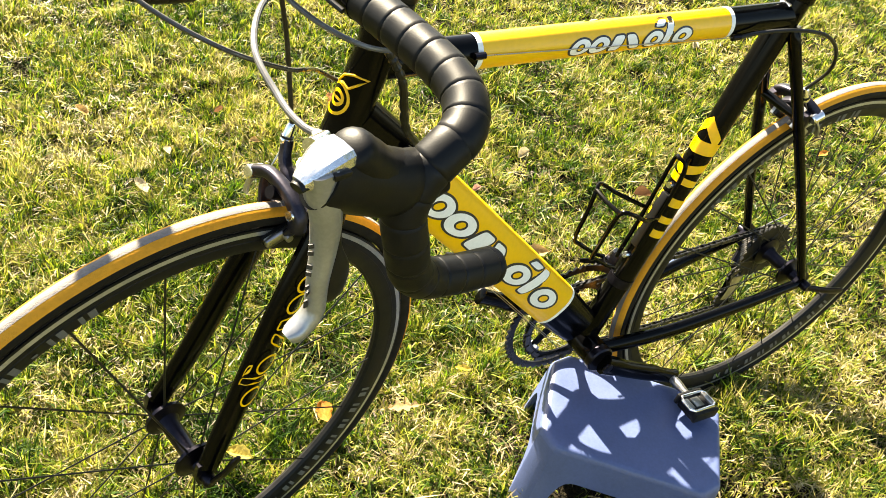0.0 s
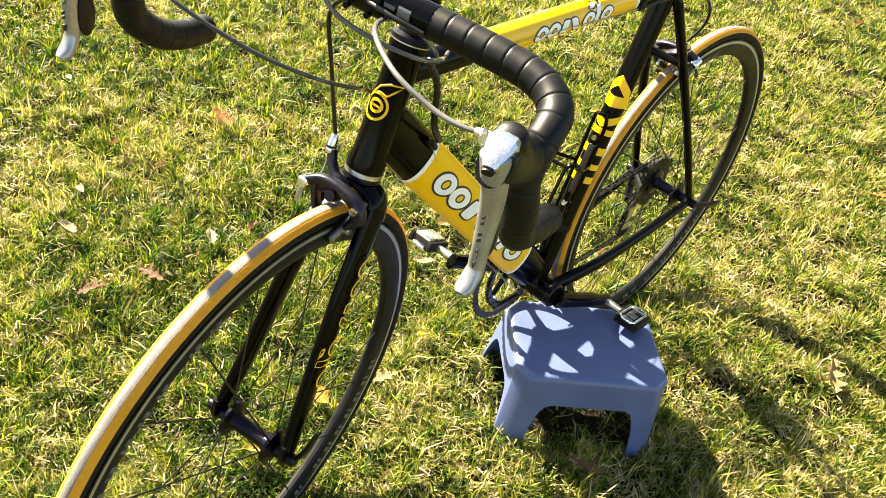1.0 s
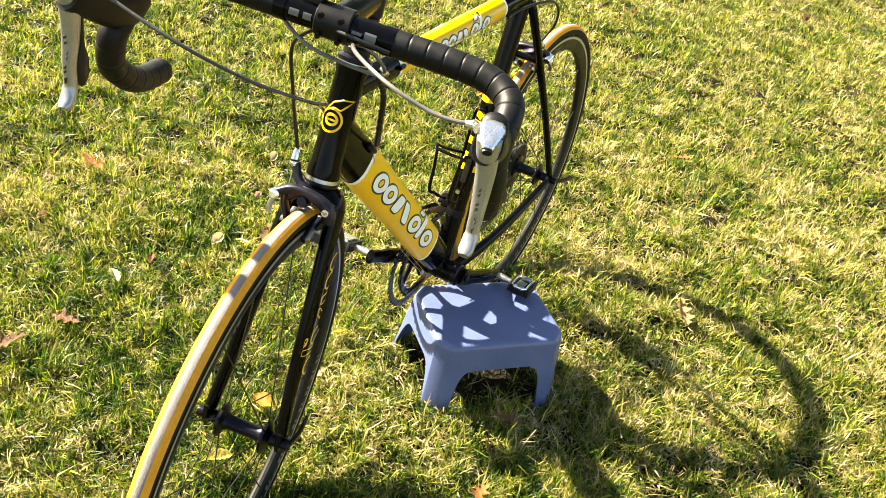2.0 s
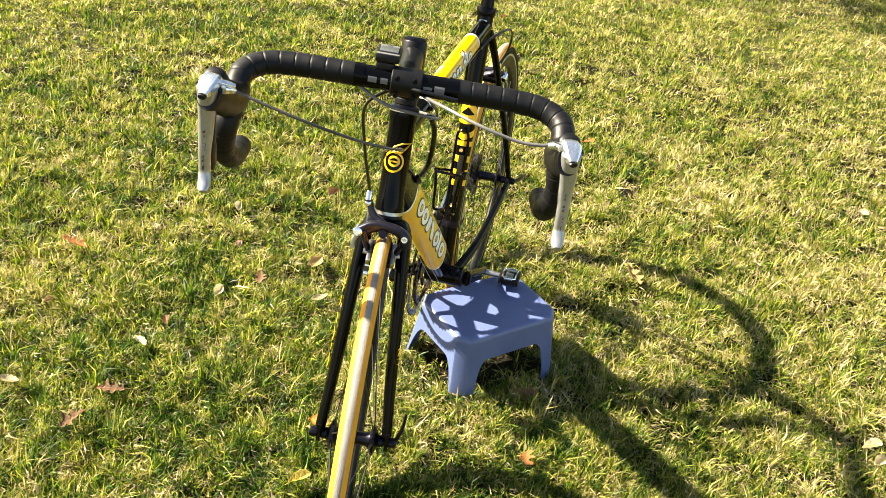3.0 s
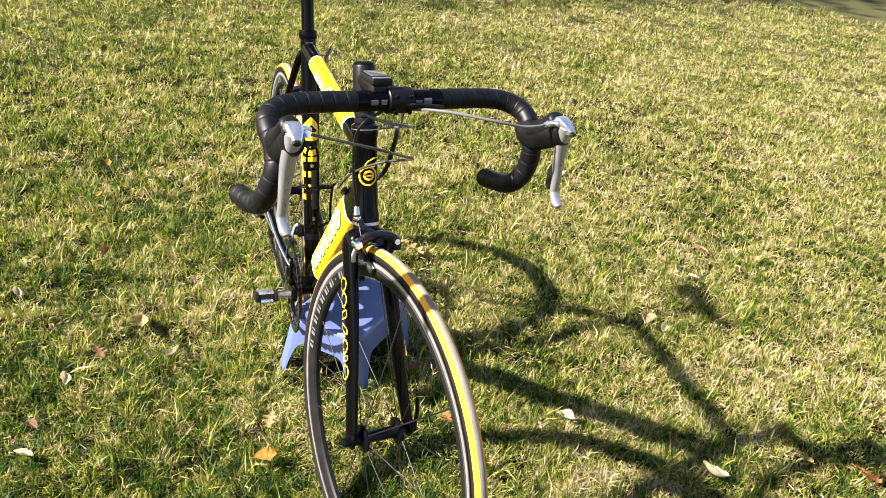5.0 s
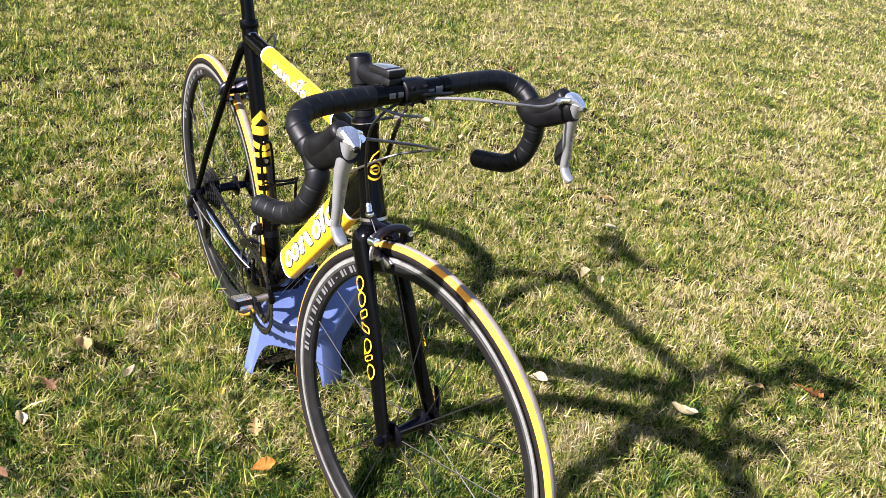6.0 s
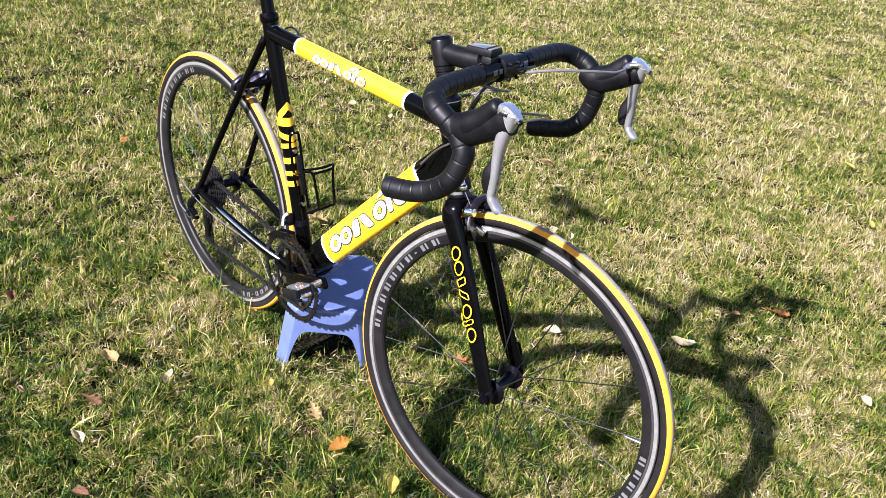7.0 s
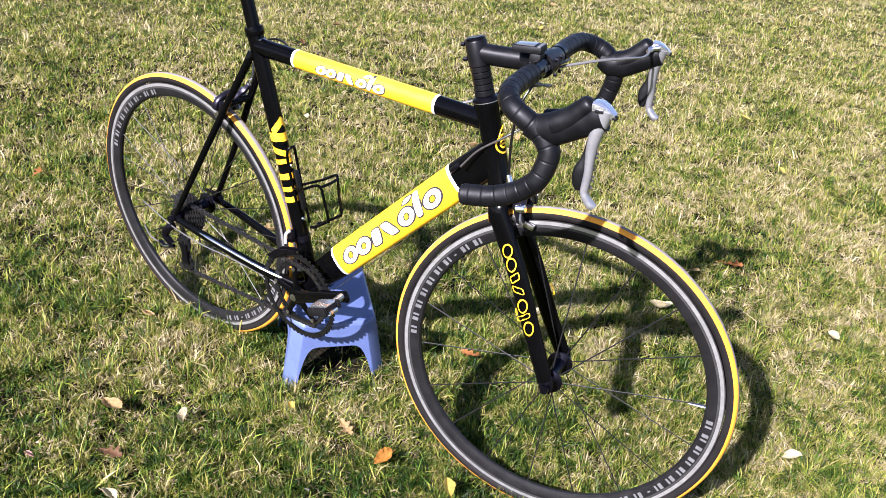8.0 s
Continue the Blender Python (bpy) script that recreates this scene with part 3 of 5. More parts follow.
part("clamp_bolt", tube([BB + ST_DIR * 0.556 + Vector((0.016, -0.008, 0)), BB + ST_DIR * 0.556 + Vector((0.016, 0.008, 0))], 0.0035, 10, side=(1, 0, 0)), SILVER, bike)
part("seatpost", tube([BB + ST_DIR * 0.57, BB + ST_DIR * 0.735], 0.0136, 24), BLACK, bike)


# saddle, above the seatpost
def saddle():
    bm = bmesh.new()
    c = BB + ST_DIR * 0.76
    rings = []
    for k in range(13):
        t = k / 12
        x = c.x - 0.125 + 0.25 * t
        half = 0.046 * (1 - t) ** 1.3 + 0.015
        z = c.z + 0.018 + 0.012 * (1 - t) ** 2 - 0.004 * math.sin(math.pi * t)
        rings.append([bm.verts.new((x, half * math.cos(a), z + 0.010 * math.sin(a) - (0.012 * abs(math.cos(a)) ** 3))) for a in
                      [2 * math.pi * j / 16 for j in range(16)]])
    for a, b in zip(rings, rings[1:]):
        for j in range(16):
            bm.faces.new((a[j], a[(j + 1) % 16], b[(j + 1) % 16], b[j]))
    bm.faces.new(rings[0]), bm.faces.new(rings[-1][::-1])
    s = part("saddle", bm, HOOD, bike, "black saddle on a black seatpost")
    for sg in (1, -1):
        r = spline([c + Vector((-0.11, sg * 0.03, 0.01)), c + Vector((-0.06, sg * 0.022, -0.022)), c + Vector((0.05, sg * 0.022, -0.022)), c + Vector((0.11, sg * 0.012, 0.006))], 4)
        part("saddle_rail", tube(r, 0.0035, 8), DARKMETAL, s)


saddle()


# ---- wheels ----
def ring_strip(bm, r0, y0, r1, y1, c, seg=96):
    a = [bm.verts.new((c.x + r0 * math.cos(t), c.y + y0, c.z + r0 * math.sin(t))) for t in [2 * math.pi * k / seg for k in range(seg)]]
    b = [bm.verts.new((c.x + r1 * math.cos(t), c.y + y1, c.z + r1 * math.sin(t))) for t in [2 * math.pi * k / seg for k in range(seg)]]
    for k in range(seg):
        bm.faces.new((a[k], a[(k + 1) % seg], b[(k + 1) % seg], b[k]))


R_OUT, R_TUBE = 0.334, 0.0118
R_MID = R_OUT - R_TUBE


def tyre_band(c, angles, lift=0.0):
    """A strip of the tyre's round section between the first and last angle from its crown."""
    bm = bmesh.new()
    prof = [(R_MID + (R_TUBE + lift) * math.cos(radians(a)), (R_TUBE + lift) * math.sin(radians(a))) for a in angles]
    lathe(prof, c, seg=120, bm=bm, caps=False)
    return bm


def wheel(name, c, spokes, label, steer, flange, axle_half, print_arcs):
    """Rim as the wheel itself; tyre, hub and spokes hang on it."""
    c = Vector(c)
    prof = [(0.3125, 0.0085), (0.3125, 0.0100), (0.299, 0.0100), (0.2985, 0.0104), (0.290, 0.0098), (0.2815, 0.0062), (0.2790, 0.0025),
            (0.2790, -0.0025), (0.2815, -0.0062), (0.290, -0.0098), (0.2985, -0.0104), (0.299, -0.0100), (0.3125, -0.0100), (0.3125, -0.0085), (0.306, 0.0)]
    rim = part(name, lathe(prof, c, seg=120, closed=True), RIM, bike, label, steer=steer)
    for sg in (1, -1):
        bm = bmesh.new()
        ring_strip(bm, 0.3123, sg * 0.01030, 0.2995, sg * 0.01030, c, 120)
        # sunlight painted in: lit grey on the sun-facing wall, black on the shaded one
        part("rim_wall", bm, RIMLIT if sg < 0 else RIM, rim)
        bm = bmesh.new()
        ring_strip(bm, 0.3105 if sg < 0 else 0.3100, sg * 0.01060, 0.3040 if sg < 0 else 0.3050, sg * 0.01060, c, 120)
        part("brake_track", bm, TRACK, rim, "narrow polished brake track")
        part("tyre_shoulder", tyre_band(c, [sg * a for a in (22, 32, 42, 52, 62, 70)], 0.0001), GUM, rim, "amber tyre shoulder")
        part("tyre_wall", tyre_band(c, [sg * a for a in (70, 85, 100, 118, 135)]), SIDEWALL, rim, "black tyre wall")
    part("tyre_tread", tyre_band(c, (-22, -14, -5, 5, 14, 22), 0.0003), TREAD, rim, "grey tyre tread with a moulded centre line")
    # lettering stood in for by pale bars round the rim
    for sg in (1, -1):
        for a0, widths in print_arcs[sg]:
            a = a0
            for w, tall, gap, drop in widths:
                bm = bmesh.new()
                vs = []
                for t in (0, 0.5, 1):
                    th = radians(a + w * t)
                    for r, y in ((0.2975 - drop, 0.0111), (0.2975 - drop - tall, 0.0111 - 0.12 * tall)):
                        vs.append(bm.verts.new((c.x + r * math.cos(th), c.y + sg * y, c.z + r * math.sin(th))))
                bm.faces.new((vs[0], vs[2], vs[3], vs[1])), bm.faces.new((vs[2], vs[4], vs[5], vs[3]))
                part("rim_mark", bm, PALE, rim, smooth=0)
                a += w + gap
    f0, f1, fr = flange
    hub = lathe([(0.0055, -axle_half), (0.0085, -axle_half + 0.001), (0.0100, f0 - 0.009), (0.0150, f0 - 0.006), (fr, f0 - 0.002), (fr, f0 + 0.002), (0.0140, f0 + 0.006), (0.0108, f0 + 0.013),
                 (0.0108, f1 - 0.013), (0.0140, f1 - 0.006), (fr, f1 - 0.002), (fr, f1 + 0.002), (0.0150, f1 + 0.006), (0.0100, f1 + 0.009), (0.0085, axle_half - 0.001), (0.0055, axle_half)], c, seg=28)
    part("hub", hub, DARKMETAL, rim, "black hub shell")
    for k in range(spokes):
        th = 2 * math.pi * (k + 0.3) / spokes
        side = f1 if k % 2 else f0
        cross = radians(14 if (k // 2) % 2 else -14) if spokes > 20 else 0
        th0 = th + cross * 3.0
        a = Vector((c.x + (fr - 0.002) * math.cos(th0), c.y + side, c.z + (fr - 0.002) * math.sin(th0)))
        b = Vector((c.x + 0.281 * math.cos(th), c.y + (0.0015 if k % 2 else -0.0015), c.z + 0.281 * math.sin(th)))
        part("spoke", tube([a, b], [(0.0013, 0.0008)] * 2, 6, side=(0, 1, 0)), SPOKE, rim)
    return rim


# two plain upright bars in place of each printed sign: width in degrees, height, gap, drop from the edge
SIGN = [(0.9, 0.0120, 0.9, 0.0), (1.5, 0.0120, 2.7, 0.0)]
DASH = [(1.2, 0.0030, 2.4, 0.005)]


def arcs(right, left):
    """Where the print starts on either side of the rim; it comes twice on each."""
    return {-1: [(right + h, SIGN * 2 + DASH + SIGN * 7) for h in (0, 180)], 1: [(left + h, SIGN * 7 + DASH + SIGN * 2) for h in (0, 180)]}


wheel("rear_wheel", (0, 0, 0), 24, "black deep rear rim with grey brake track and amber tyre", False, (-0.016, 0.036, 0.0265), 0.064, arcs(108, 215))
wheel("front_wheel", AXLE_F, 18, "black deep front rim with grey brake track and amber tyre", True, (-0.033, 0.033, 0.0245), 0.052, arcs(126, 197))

# ---- fork ----
CROWN = on_axis(0.324)
crown = tube(spline([CROWN + Vector((0.008, -0.0325, -0.030)), CROWN + Vector((0.002, -0.027, -0.004)), CROWN + Vector((0, 0, 0.005)), CROWN + Vector((0.002, 0.027, -0.004)), CROWN + Vector((0.008, 0.0325, -0.030))], 5),
             [(0.0105, 0.0195)] * 21, 16, side=(1, 0, 0))
part("fork_crown", crown, BLACK, bike, steer=True)
for sg in (1, -1):
    P = [CROWN + Vector((0.004, sg * 0.0310, -0.014)), lerp(CROWN + Vector((0.006, sg * 0.033, 0)), AXLE_F + Vector((0, sg * 0.048, 0)), 0.35),
         lerp(CROWN + Vector((0.004, sg * 0.034, 0)), AXLE_F + Vector((0, sg * 0.051, 0)), 0.7), AXLE_F + Vector((-0.004, sg * 0.054, 0.012))]
    S = spline(P, 6)
    blade = part("fork_blade", tube(S, [(0.0195 - 0.0045 * (k / 18) ** 1.4, 0.0115 - 0.003 * k / 18) for k in range(19)], 20), BLACK, bike, steer=True)
    part("fork_end", slab([(AXLE_F.x + dx, AXLE_F.z + dz) for dx, dz in ((-0.016, 0.024), (-0.013, -0.006), (-0.005, -0.014), (0.009, -0.012), (0.014, 0.004), (0.010, 0.024))], sg * 0.052, sg * 0.058), DARKMETAL, bike, steer=True)
part("lower_headset", tube([on_axis(z) for z in (0.333, 0.335, 0.343, 0.346)], [0.020, 0.0228, 0.0228, 0.021], 28), DARKMETAL, bike, "dark lower headset cup", steer=True)
part("headset_race", tube([on_axis(0.3405), on_axis(0.3455)], [0.0231, 0.0228], 28), STEEL, bike, "thin steel headset race", steer=True)
part("upper_headset", tube([on_axis(z) for z in (0.4945, 0.496, 0.500, 0.502, 0.5035)], [0.0215, 0.0228, 0.0228, 0.020, 0.0175], 28), DARKMETAL, bike, "dark headset cup", steer=True)
part("headset_ring", tube([on_axis(0.4935), on_axis(0.4948)], 0.0226, 28), STEEL, bike)
for z in (0.5035, 0.5135, 0.5235, 0.5335, 0.5432):
    part("headset_spacer", tube([on_axis(z), on_axis(z + 0.001), on_axis(z + 0.0082), on_axis(z + 0.0092)], [0.0163, 0.0172, 0.0172, 0.0163], 24), SATIN, bike, steer=True)

# ---- stem and bars ----
CLAMP = Vector((0.905, 0, 0.578))
sc = on_axis(0.573)
stem = tube([on_axis(0.5525), on_axis(0.554), on_axis(0.592), on_axis(0.594)], [0.0175, 0.0188, 0.0188, 0.0178], 24)
sweep(stem, spline([sc + Vector((0.006, 0, 0.001)), lerp(sc, CLAMP, 0.3), lerp(sc, CLAMP, 0.7), CLAMP + Vector((-0.006, 0, 0))], 3), [(0.0175, 0.0165)] * 10, 20)
sweep(stem, [CLAMP + Vector((0, -0.021, 0)), CLAMP + Vector((0, -0.0195, 0)), CLAMP + Vector((0, 0.0195, 0)), CLAMP + Vector((0, 0.021, 0))], [0.0190, 0.0205, 0.0205, 0.0190], 20, side=(1, 0, 0))
stem_ob = part("stem", stem, SATIN, bike, "black alloy stem", steer=True)
part("stem_cap", tube([on_axis(0.594), on_axis(0.5975), on_axis(0.5995)], [0.0172, 0.0172, 0.014], 24), DARKMETAL, stem_ob)
for sg in (1, -1):
    for dz in (-0.012, 0.012):
        q = on_axis(0.573 + dz) + Vector((-0.019, sg * 0.007, 0))
        part("stem_bolt", tube([q, q + Vector((-0.006, 0, 0))], 0.0038, 10), DARKMETAL, stem_ob)
        q = CLAMP + Vector((0.019, sg * 0.012, dz))
        part("stem_bolt", tube([q, q + Vector((0.005, 0, 0))], 0.0033, 10), DARKMETAL, stem_ob)

BAR_TOP = [(0.905, 0.0, 0.578), (0.905, 0.05, 0.578), (0.905, 0.13, 0.578), (0.908, 0.175, 0.577), (0.916, 0.201, 0.573), (0.931, 0.217, 0.566), (0.949, 0.221, 0.557)]
BAR = {1: BAR_TOP + [(0.965, 0.221, 0.542), (0.974, 0.222, 0.518), (0.969, 0.227, 0.489), (0.957, 0.226, 0.457), (0.935, 0.222, 0.434), (0.899, 0.223, 0.421), (0.857, 0.224, 0.411)],
       -1: BAR_TOP + [(0.970, 0.220, 0.544), (0.988, 0.222, 0.525), (0.993, 0.225, 0.508), (0.984, 0.230, 0.476), (0.965, 0.228, 0.455), (0.942, 0.227, 0.440), (0.912, 0.229, 0.429), (0.872, 0.231, 0.423)]}


def mirror(pts, sg, first=(0, 0, 0), last=None):
    """Points of one side; shifted by first, fading to last along the list."""
    last = first if last is None else last
    out = []
    for k, (x, y, z) in enumerate(pts):
        f = k / max(1, len(pts) - 1)
        dx, dy, dz = (a * (1 - f) + b * f for a, b in zip(first, last))
        out.append(Vector((x + dx, (y + dy) * sg, z + dz)))
    return out


bar = part("handlebar", tube([CLAMP + Vector((0, -0.085, 0)), CLAMP + Vector((0, -0.05, 0)), CLAMP + Vector((0, 0.05, 0)), CLAMP + Vector((0, 0.085, 0))], [0.0145, 0.0158, 0.0158, 0.0145], 20, side=(1, 0, 0)),
           BLACK, bike, "black drop handlebar wrapped in black tape", steer=True)
for sg in (1, -1):
    path = spline(mirror(BAR[sg], sg), 24)
    path = [p for p in path if abs(p.y) > 0.068]
    L = [0]
    for a, b in zip(path, path[1:]):
        L.append(L[-1] + (b - a).length)
    step = 0.021
    # each turn of tape rises a little to its edge and drops to the next
    pts, rad = [], []
    n = int(L[-1] / 0.0015)
    for k in range(n + 1):
        d = L[-1] * k / n
        i = max(j for j in range(len(L)) if L[j] <= d + 1e-9)
        i = min(i, len(path) - 2)
        t = (d - L[i]) / max(1e-9, L[i + 1] - L[i])
        pts.append(path[i].lerp(path[i + 1], t))
        f = (d / step) % 1.0
        rad.append(0.0163 + 0.00015 * f - (0.0007 if f < 0.06 else 0))
    part("bar_tape", tube(pts, rad, 18, side=(0, 0, 1)), TAPE, bar, "overlapping black cork tape")
    e = pts[-1]
    dr = (pts[-1] - pts[-6]).normalized()
    part("bar_plug", tube([e - dr * 0.002, e + dr * 0.003, e + dr * 0.006], [0.0162, 0.0150, 0.009], 18, side=(0, 0, 1)), PLASTIC, bar)
    part("finishing_tape", tube([CLAMP + Vector((0, sg * 0.058, 0)), CLAMP + Vector((0, sg * 0.072, 0))], 0.0168, 20, side=(1, 0, 0)), BLACK, bar)

    # hood, brake lever and shift paddle
    y = 0.224
    # the levers do not sit quite alike
    at_top, at_tip = ((-0.015, -0.009, -0.010), (-0.009, -0.002, 0.005)) if sg > 0 else ((-0.001, 0.001, 0.004), (-0.002, 0.0, 0.008))
    half = tuple(0.5 * (a + b) for a, b in zip(at_top, at_tip))
    H = [(0.958, y - 0.002, 0.549), (0.976, y - 0.004, 0.545), (0.996, y - 0.002, 0.549), (1.018, y, 0.558), (1.040, y + 0.002, 0.569), (1.056, y + 0.004, 0.578), (1.064, y + 0.005, 0.582)]
    hr = [(0.0170, 0.0168), (0.0225, 0.0180), (0.0245, 0.0190), (0.0222, 0.0182), (0.0208, 0.0172), (0.0215, 0.0165), (0.0205, 0.0150)]
    S = spline(mirror(H, sg, (-0.010, -0.003, -0.006) if sg > 0 else (-0.004, -0.003, 0), at_top), 4)
    hoodr = []
    for k in range(len(S)):
        i = min(k // 4, 5)
        f = k / 4 - i
        hoodr.append((hr[i][0] * (1 - f) + hr[i + 1][0] * f, hr[i][1] * (1 - f) + hr[i + 1][1] * f))
    part("brake_hood", tube(S, hoodr, 20), HOOD, bar, "black rubber brake hood")
    bump = [(0.994, y, 0.554), (1.017, y + 0.001, 0.566), (1.033, y + 0.002, 0.583), (1.042, y + 0.003, 0.594), (1.047, y + 0.003, 0.600)]
    part("hood_horn", tube(spline(mirror(bump, sg, at_top), 4), [(0.0185, 0.0172), (0.0188, 0.0172), (0.0190, 0.0172), (0.0190, 0.0170), (0.0188, 0.0168), (0.0184, 0.0166), (0.0180, 0.0164), (0.0174, 0.0162), (0.0168, 0.0158), (0.0160, 0.0154), (0.0156, 0.0154), (0.0152, 0.0152), (0.0146, 0.0148), (0.0136, 0.0142), (0.0120, 0.0126), (0.0092, 0.0100), (0.0040, 0.0046)], 18), HOOD, bar)
    head = [(1.049, y + 0.003, 0.592), (1.057, y + 0.004, 0.592), (1.065, y + 0.005, 0.590), (1.074, y + 0.006, 0.587), (1.080, y + 0.007, 0.585)]
    part("lever_cap", tube(mirror(head, sg, at_top), [(0.0108, 0.0124), (0.0112, 0.0134), (0.0098, 0.0118), (0.0068, 0.0084), (0.0042, 0.0054)], 12, power=3.6), CAPALLOY, bar, "angular cast alloy lever cap", smooth=24)
    part("cap_nose", tube(mirror([(1.0780, y + 0.007, 0.5845), (1.0825, y + 0.008, 0.5835)], sg, at_top), [(0.0040, 0.0060), (0.0032, 0.005)], 14), PLASTIC, bar)
    part("cable_boss", tube(mirror([(1.052, y - 0.004, 0.592), (1.049, y - 0.017, 0.590), (1.047, y - 0.023, 0.588)], sg, at_top), [(0.0062, 0.0070), (0.0050, 0.0056), (0.0042, 0.0046)], 12), CAPALLOY, bar)
    part("cap_slot", block((0.012, 0.0035, 0.004), at=mirror([(1.059, y + 0.0180, 0.592)], sg, at_top)[0], bevel=0.0008), PLASTIC, bar)
    part("cap_slot", block((0.010, 0.0035, 0.004), at=mirror([(1.059, y - 0.0078, 0.588)], sg, at_top)[0], bevel=0.0008), PLASTIC, bar)
    lev = [(1.066, y + 0.005, 0.592), (1.062, y + 0.006, 0.572), (1.057, y + 0.008, 0.548), (1.056, y + 0.009, 0.522), (1.057, y + 0.010, 0.498), (1.056, y + 0.010, 0.478), (1.056, y + 0.010, 0.466), (1.062, y + 0.009, 0.454), (1.072, y + 0.008, 0.444)]
    S = spline(mirror(lev, sg, at_top, at_tip), 4)
    n = len(S)
    lr = []
    for k in range(n):
        t = k / (n - 1)
        wdt = 0.0130 - 0.0054 * min(1, t / 0.55) + (0.0008 if 0.75 < t < 0.95 else 0)
        lr.append((0.0122 - 0.0052 * min(1, t / 0.45) - 0.0012 * t, wdt * (1 if t < 0.97 else 0.7)))
    lever = part("brake_lever", tube(S, lr, 16, power=2.4), LEVER, bar, "silver alloy brake lever blade")
    for k in range(8):
        q = int(n * (0.34 + 0.045 * k))
        a = (S[q + 1] - S[q - 1]).normalized()
        turn = a.to_track_quat("Z", "Y").to_matrix().to_4x4()
        part("lever_print", block((0.0060, 0.0010, 0.0032), at=S[q] + Vector((lr[q][0] + 0.0001, 0, 0)), turn=turn @ rot("Z", 90) if abs(turn[0][0]) < 0.5 else turn, bevel=0.0), DARKINK, lever)
    pad = [(1.040, 0.226, 0.552), (1.036, 0.228, 0.526), (1.033, 0.229, 0.504), (1.032, 0.229, 0.486), (1.032, 0.228, 0.468)]
    part("shift_paddle", tube(spline(mirror(pad, sg, (0, 0, 0) if sg > 0 else (0.010, 0, 0.004)), 3), [(0.004, 0.004)] * 5 + [(0.0060, 0.0045), (0.0088, 0.0055), (0.0104, 0.006), (0.0110, 0.006), (0.0108, 0.006), (0.0100, 0.006), (0.0080, 0.005), (0.004, 0.003)], 16), PLASTIC, bar, "black oval shift paddle")

# ---- yellow bands and their marks ----
def sleeve(A, B, rad, power, s0, s1, lift, seg=32):
    t = (B - A).normalized()
    pts = [A + t * (s0 + (s1 - s0) * k / 6) for k in range(7)]
    bm = bmesh.new()
    sweep(bm, pts, [(rad[0] + lift, rad[1] + lift)] * 7, seg, power=power)
    caps = [f for f in bm.faces if len(f.verts) > 4]
    bmesh.ops.delete(bm, geom=caps, context="FACES_ONLY")
    return bm


def facing(A, B, rad, power, sg, lift):
    """Maps (along, up) to the side of a tube."""
    t = (B - A).normalized()
    y = Vector((0, 1, 0))
    u = t.cross(y)

    def put(s, w):
        c = max(-0.98, min(0.98, w / rad[0]))
        d = (1 - abs(c) ** power) ** (1 / power)
        return A + t * s + u * w + y * (sg * (rad[1] * d + lift))
    return put


def oval(cx, cy, rx, ry, slant=0.0, n=28):
    return [(cx + rx * math.cos(2 * math.pi * k / n) + slant * ry * math.sin(2 * math.pi * k / n), cy + ry * math.sin(2 * math.pi * k / n)) for k in range(n)]


def pill(cx, cy, w, h, slant=0.0, n=28):
    out = []
    for k in range(n):
        a = 2 * math.pi * k / n
        c, s = math.cos(a), math.sin(a)
        q = 4.5
        c, s = math.copysign(abs(c) ** (2 / q), c), math.copysign(abs(s) ** (2 / q), s)
        out.append((cx + w / 2 * c + slant * h / 2 * s, cy + h / 2 * s))
    return out


def grow(poly, d):
    cx, cy = sum(p[0] for p in poly) / len(poly), sum(p[1] for p in poly) / len(poly)
    out = []
    for x, y in poly:
        r = math.hypot(x - cx, y - cy) or 1
        out.append((x + (x - cx) / r * d, y + (y - cy) / r * d))
    return out


def patch(put, outer, inner=None):
    """A filled shape, or a ring where inner is given, laid on a surface."""
    bm = bmesh.new()
    n = len(outer)
    if inner is None:
        cx, cy = sum(p[0] for p in outer) / n, sum(p[1] for p in outer) / n
        levels = [[(cx + (x - cx) * f, cy + (y - cy) * f) for x, y in outer] for f in (0.35, 0.7, 1.0)]
    else:
        levels = [[(a[0] + (b[0] - a[0]) * f, a[1] + (b[1] - a[1]) * f) for a, b in zip(inner, outer)] for f in (0, 0.5, 1)]
    rings = [[bm.verts.new(put(x, y)) for x, y in lv] for lv in levels]
    for a, b in zip(rings, rings[1:]):
        for k in range(n):
            bm.faces.new((a[k], a[(k + 1) % n], b[(k + 1) % n], b[k]))
    if inner is None:
        bm.faces.new(rings[0])
    return bm


# plain ovals and slanted bars in place of the maker's name: (outer, inner or None), in units of the oval's height
LEAN = pill(3.0, 0, 0.46, 1.0, -0.32)
MARKS = [(oval(0.45, 0, 0.44, 0.52, 0.2), oval(0.46, 0, 0.18, 0.26, 0.2)), (oval(1.35, 0, 0.45, 0.52, 0.2), oval(1.36, 0.0, 0.18, 0.24, 0.2)),
         (pill(2.20, 0, 0.50, 1.0, 0.25), None), (LEAN, None),
         (oval(4.05, 0, 0.45, 0.52, 0.2), oval(4.06, 0.0, 0.18, 0.24, 0.2)), (pill(4.42, 0.86, 0.42, 0.26, 0.9), None), (pill(4.80, 0.26, 0.34, 1.5, 0.2), None), (oval(5.55, 0, 0.47, 0.52, 0.2), oval(5.55, 0, 0.2, 0.24, 0.2))]


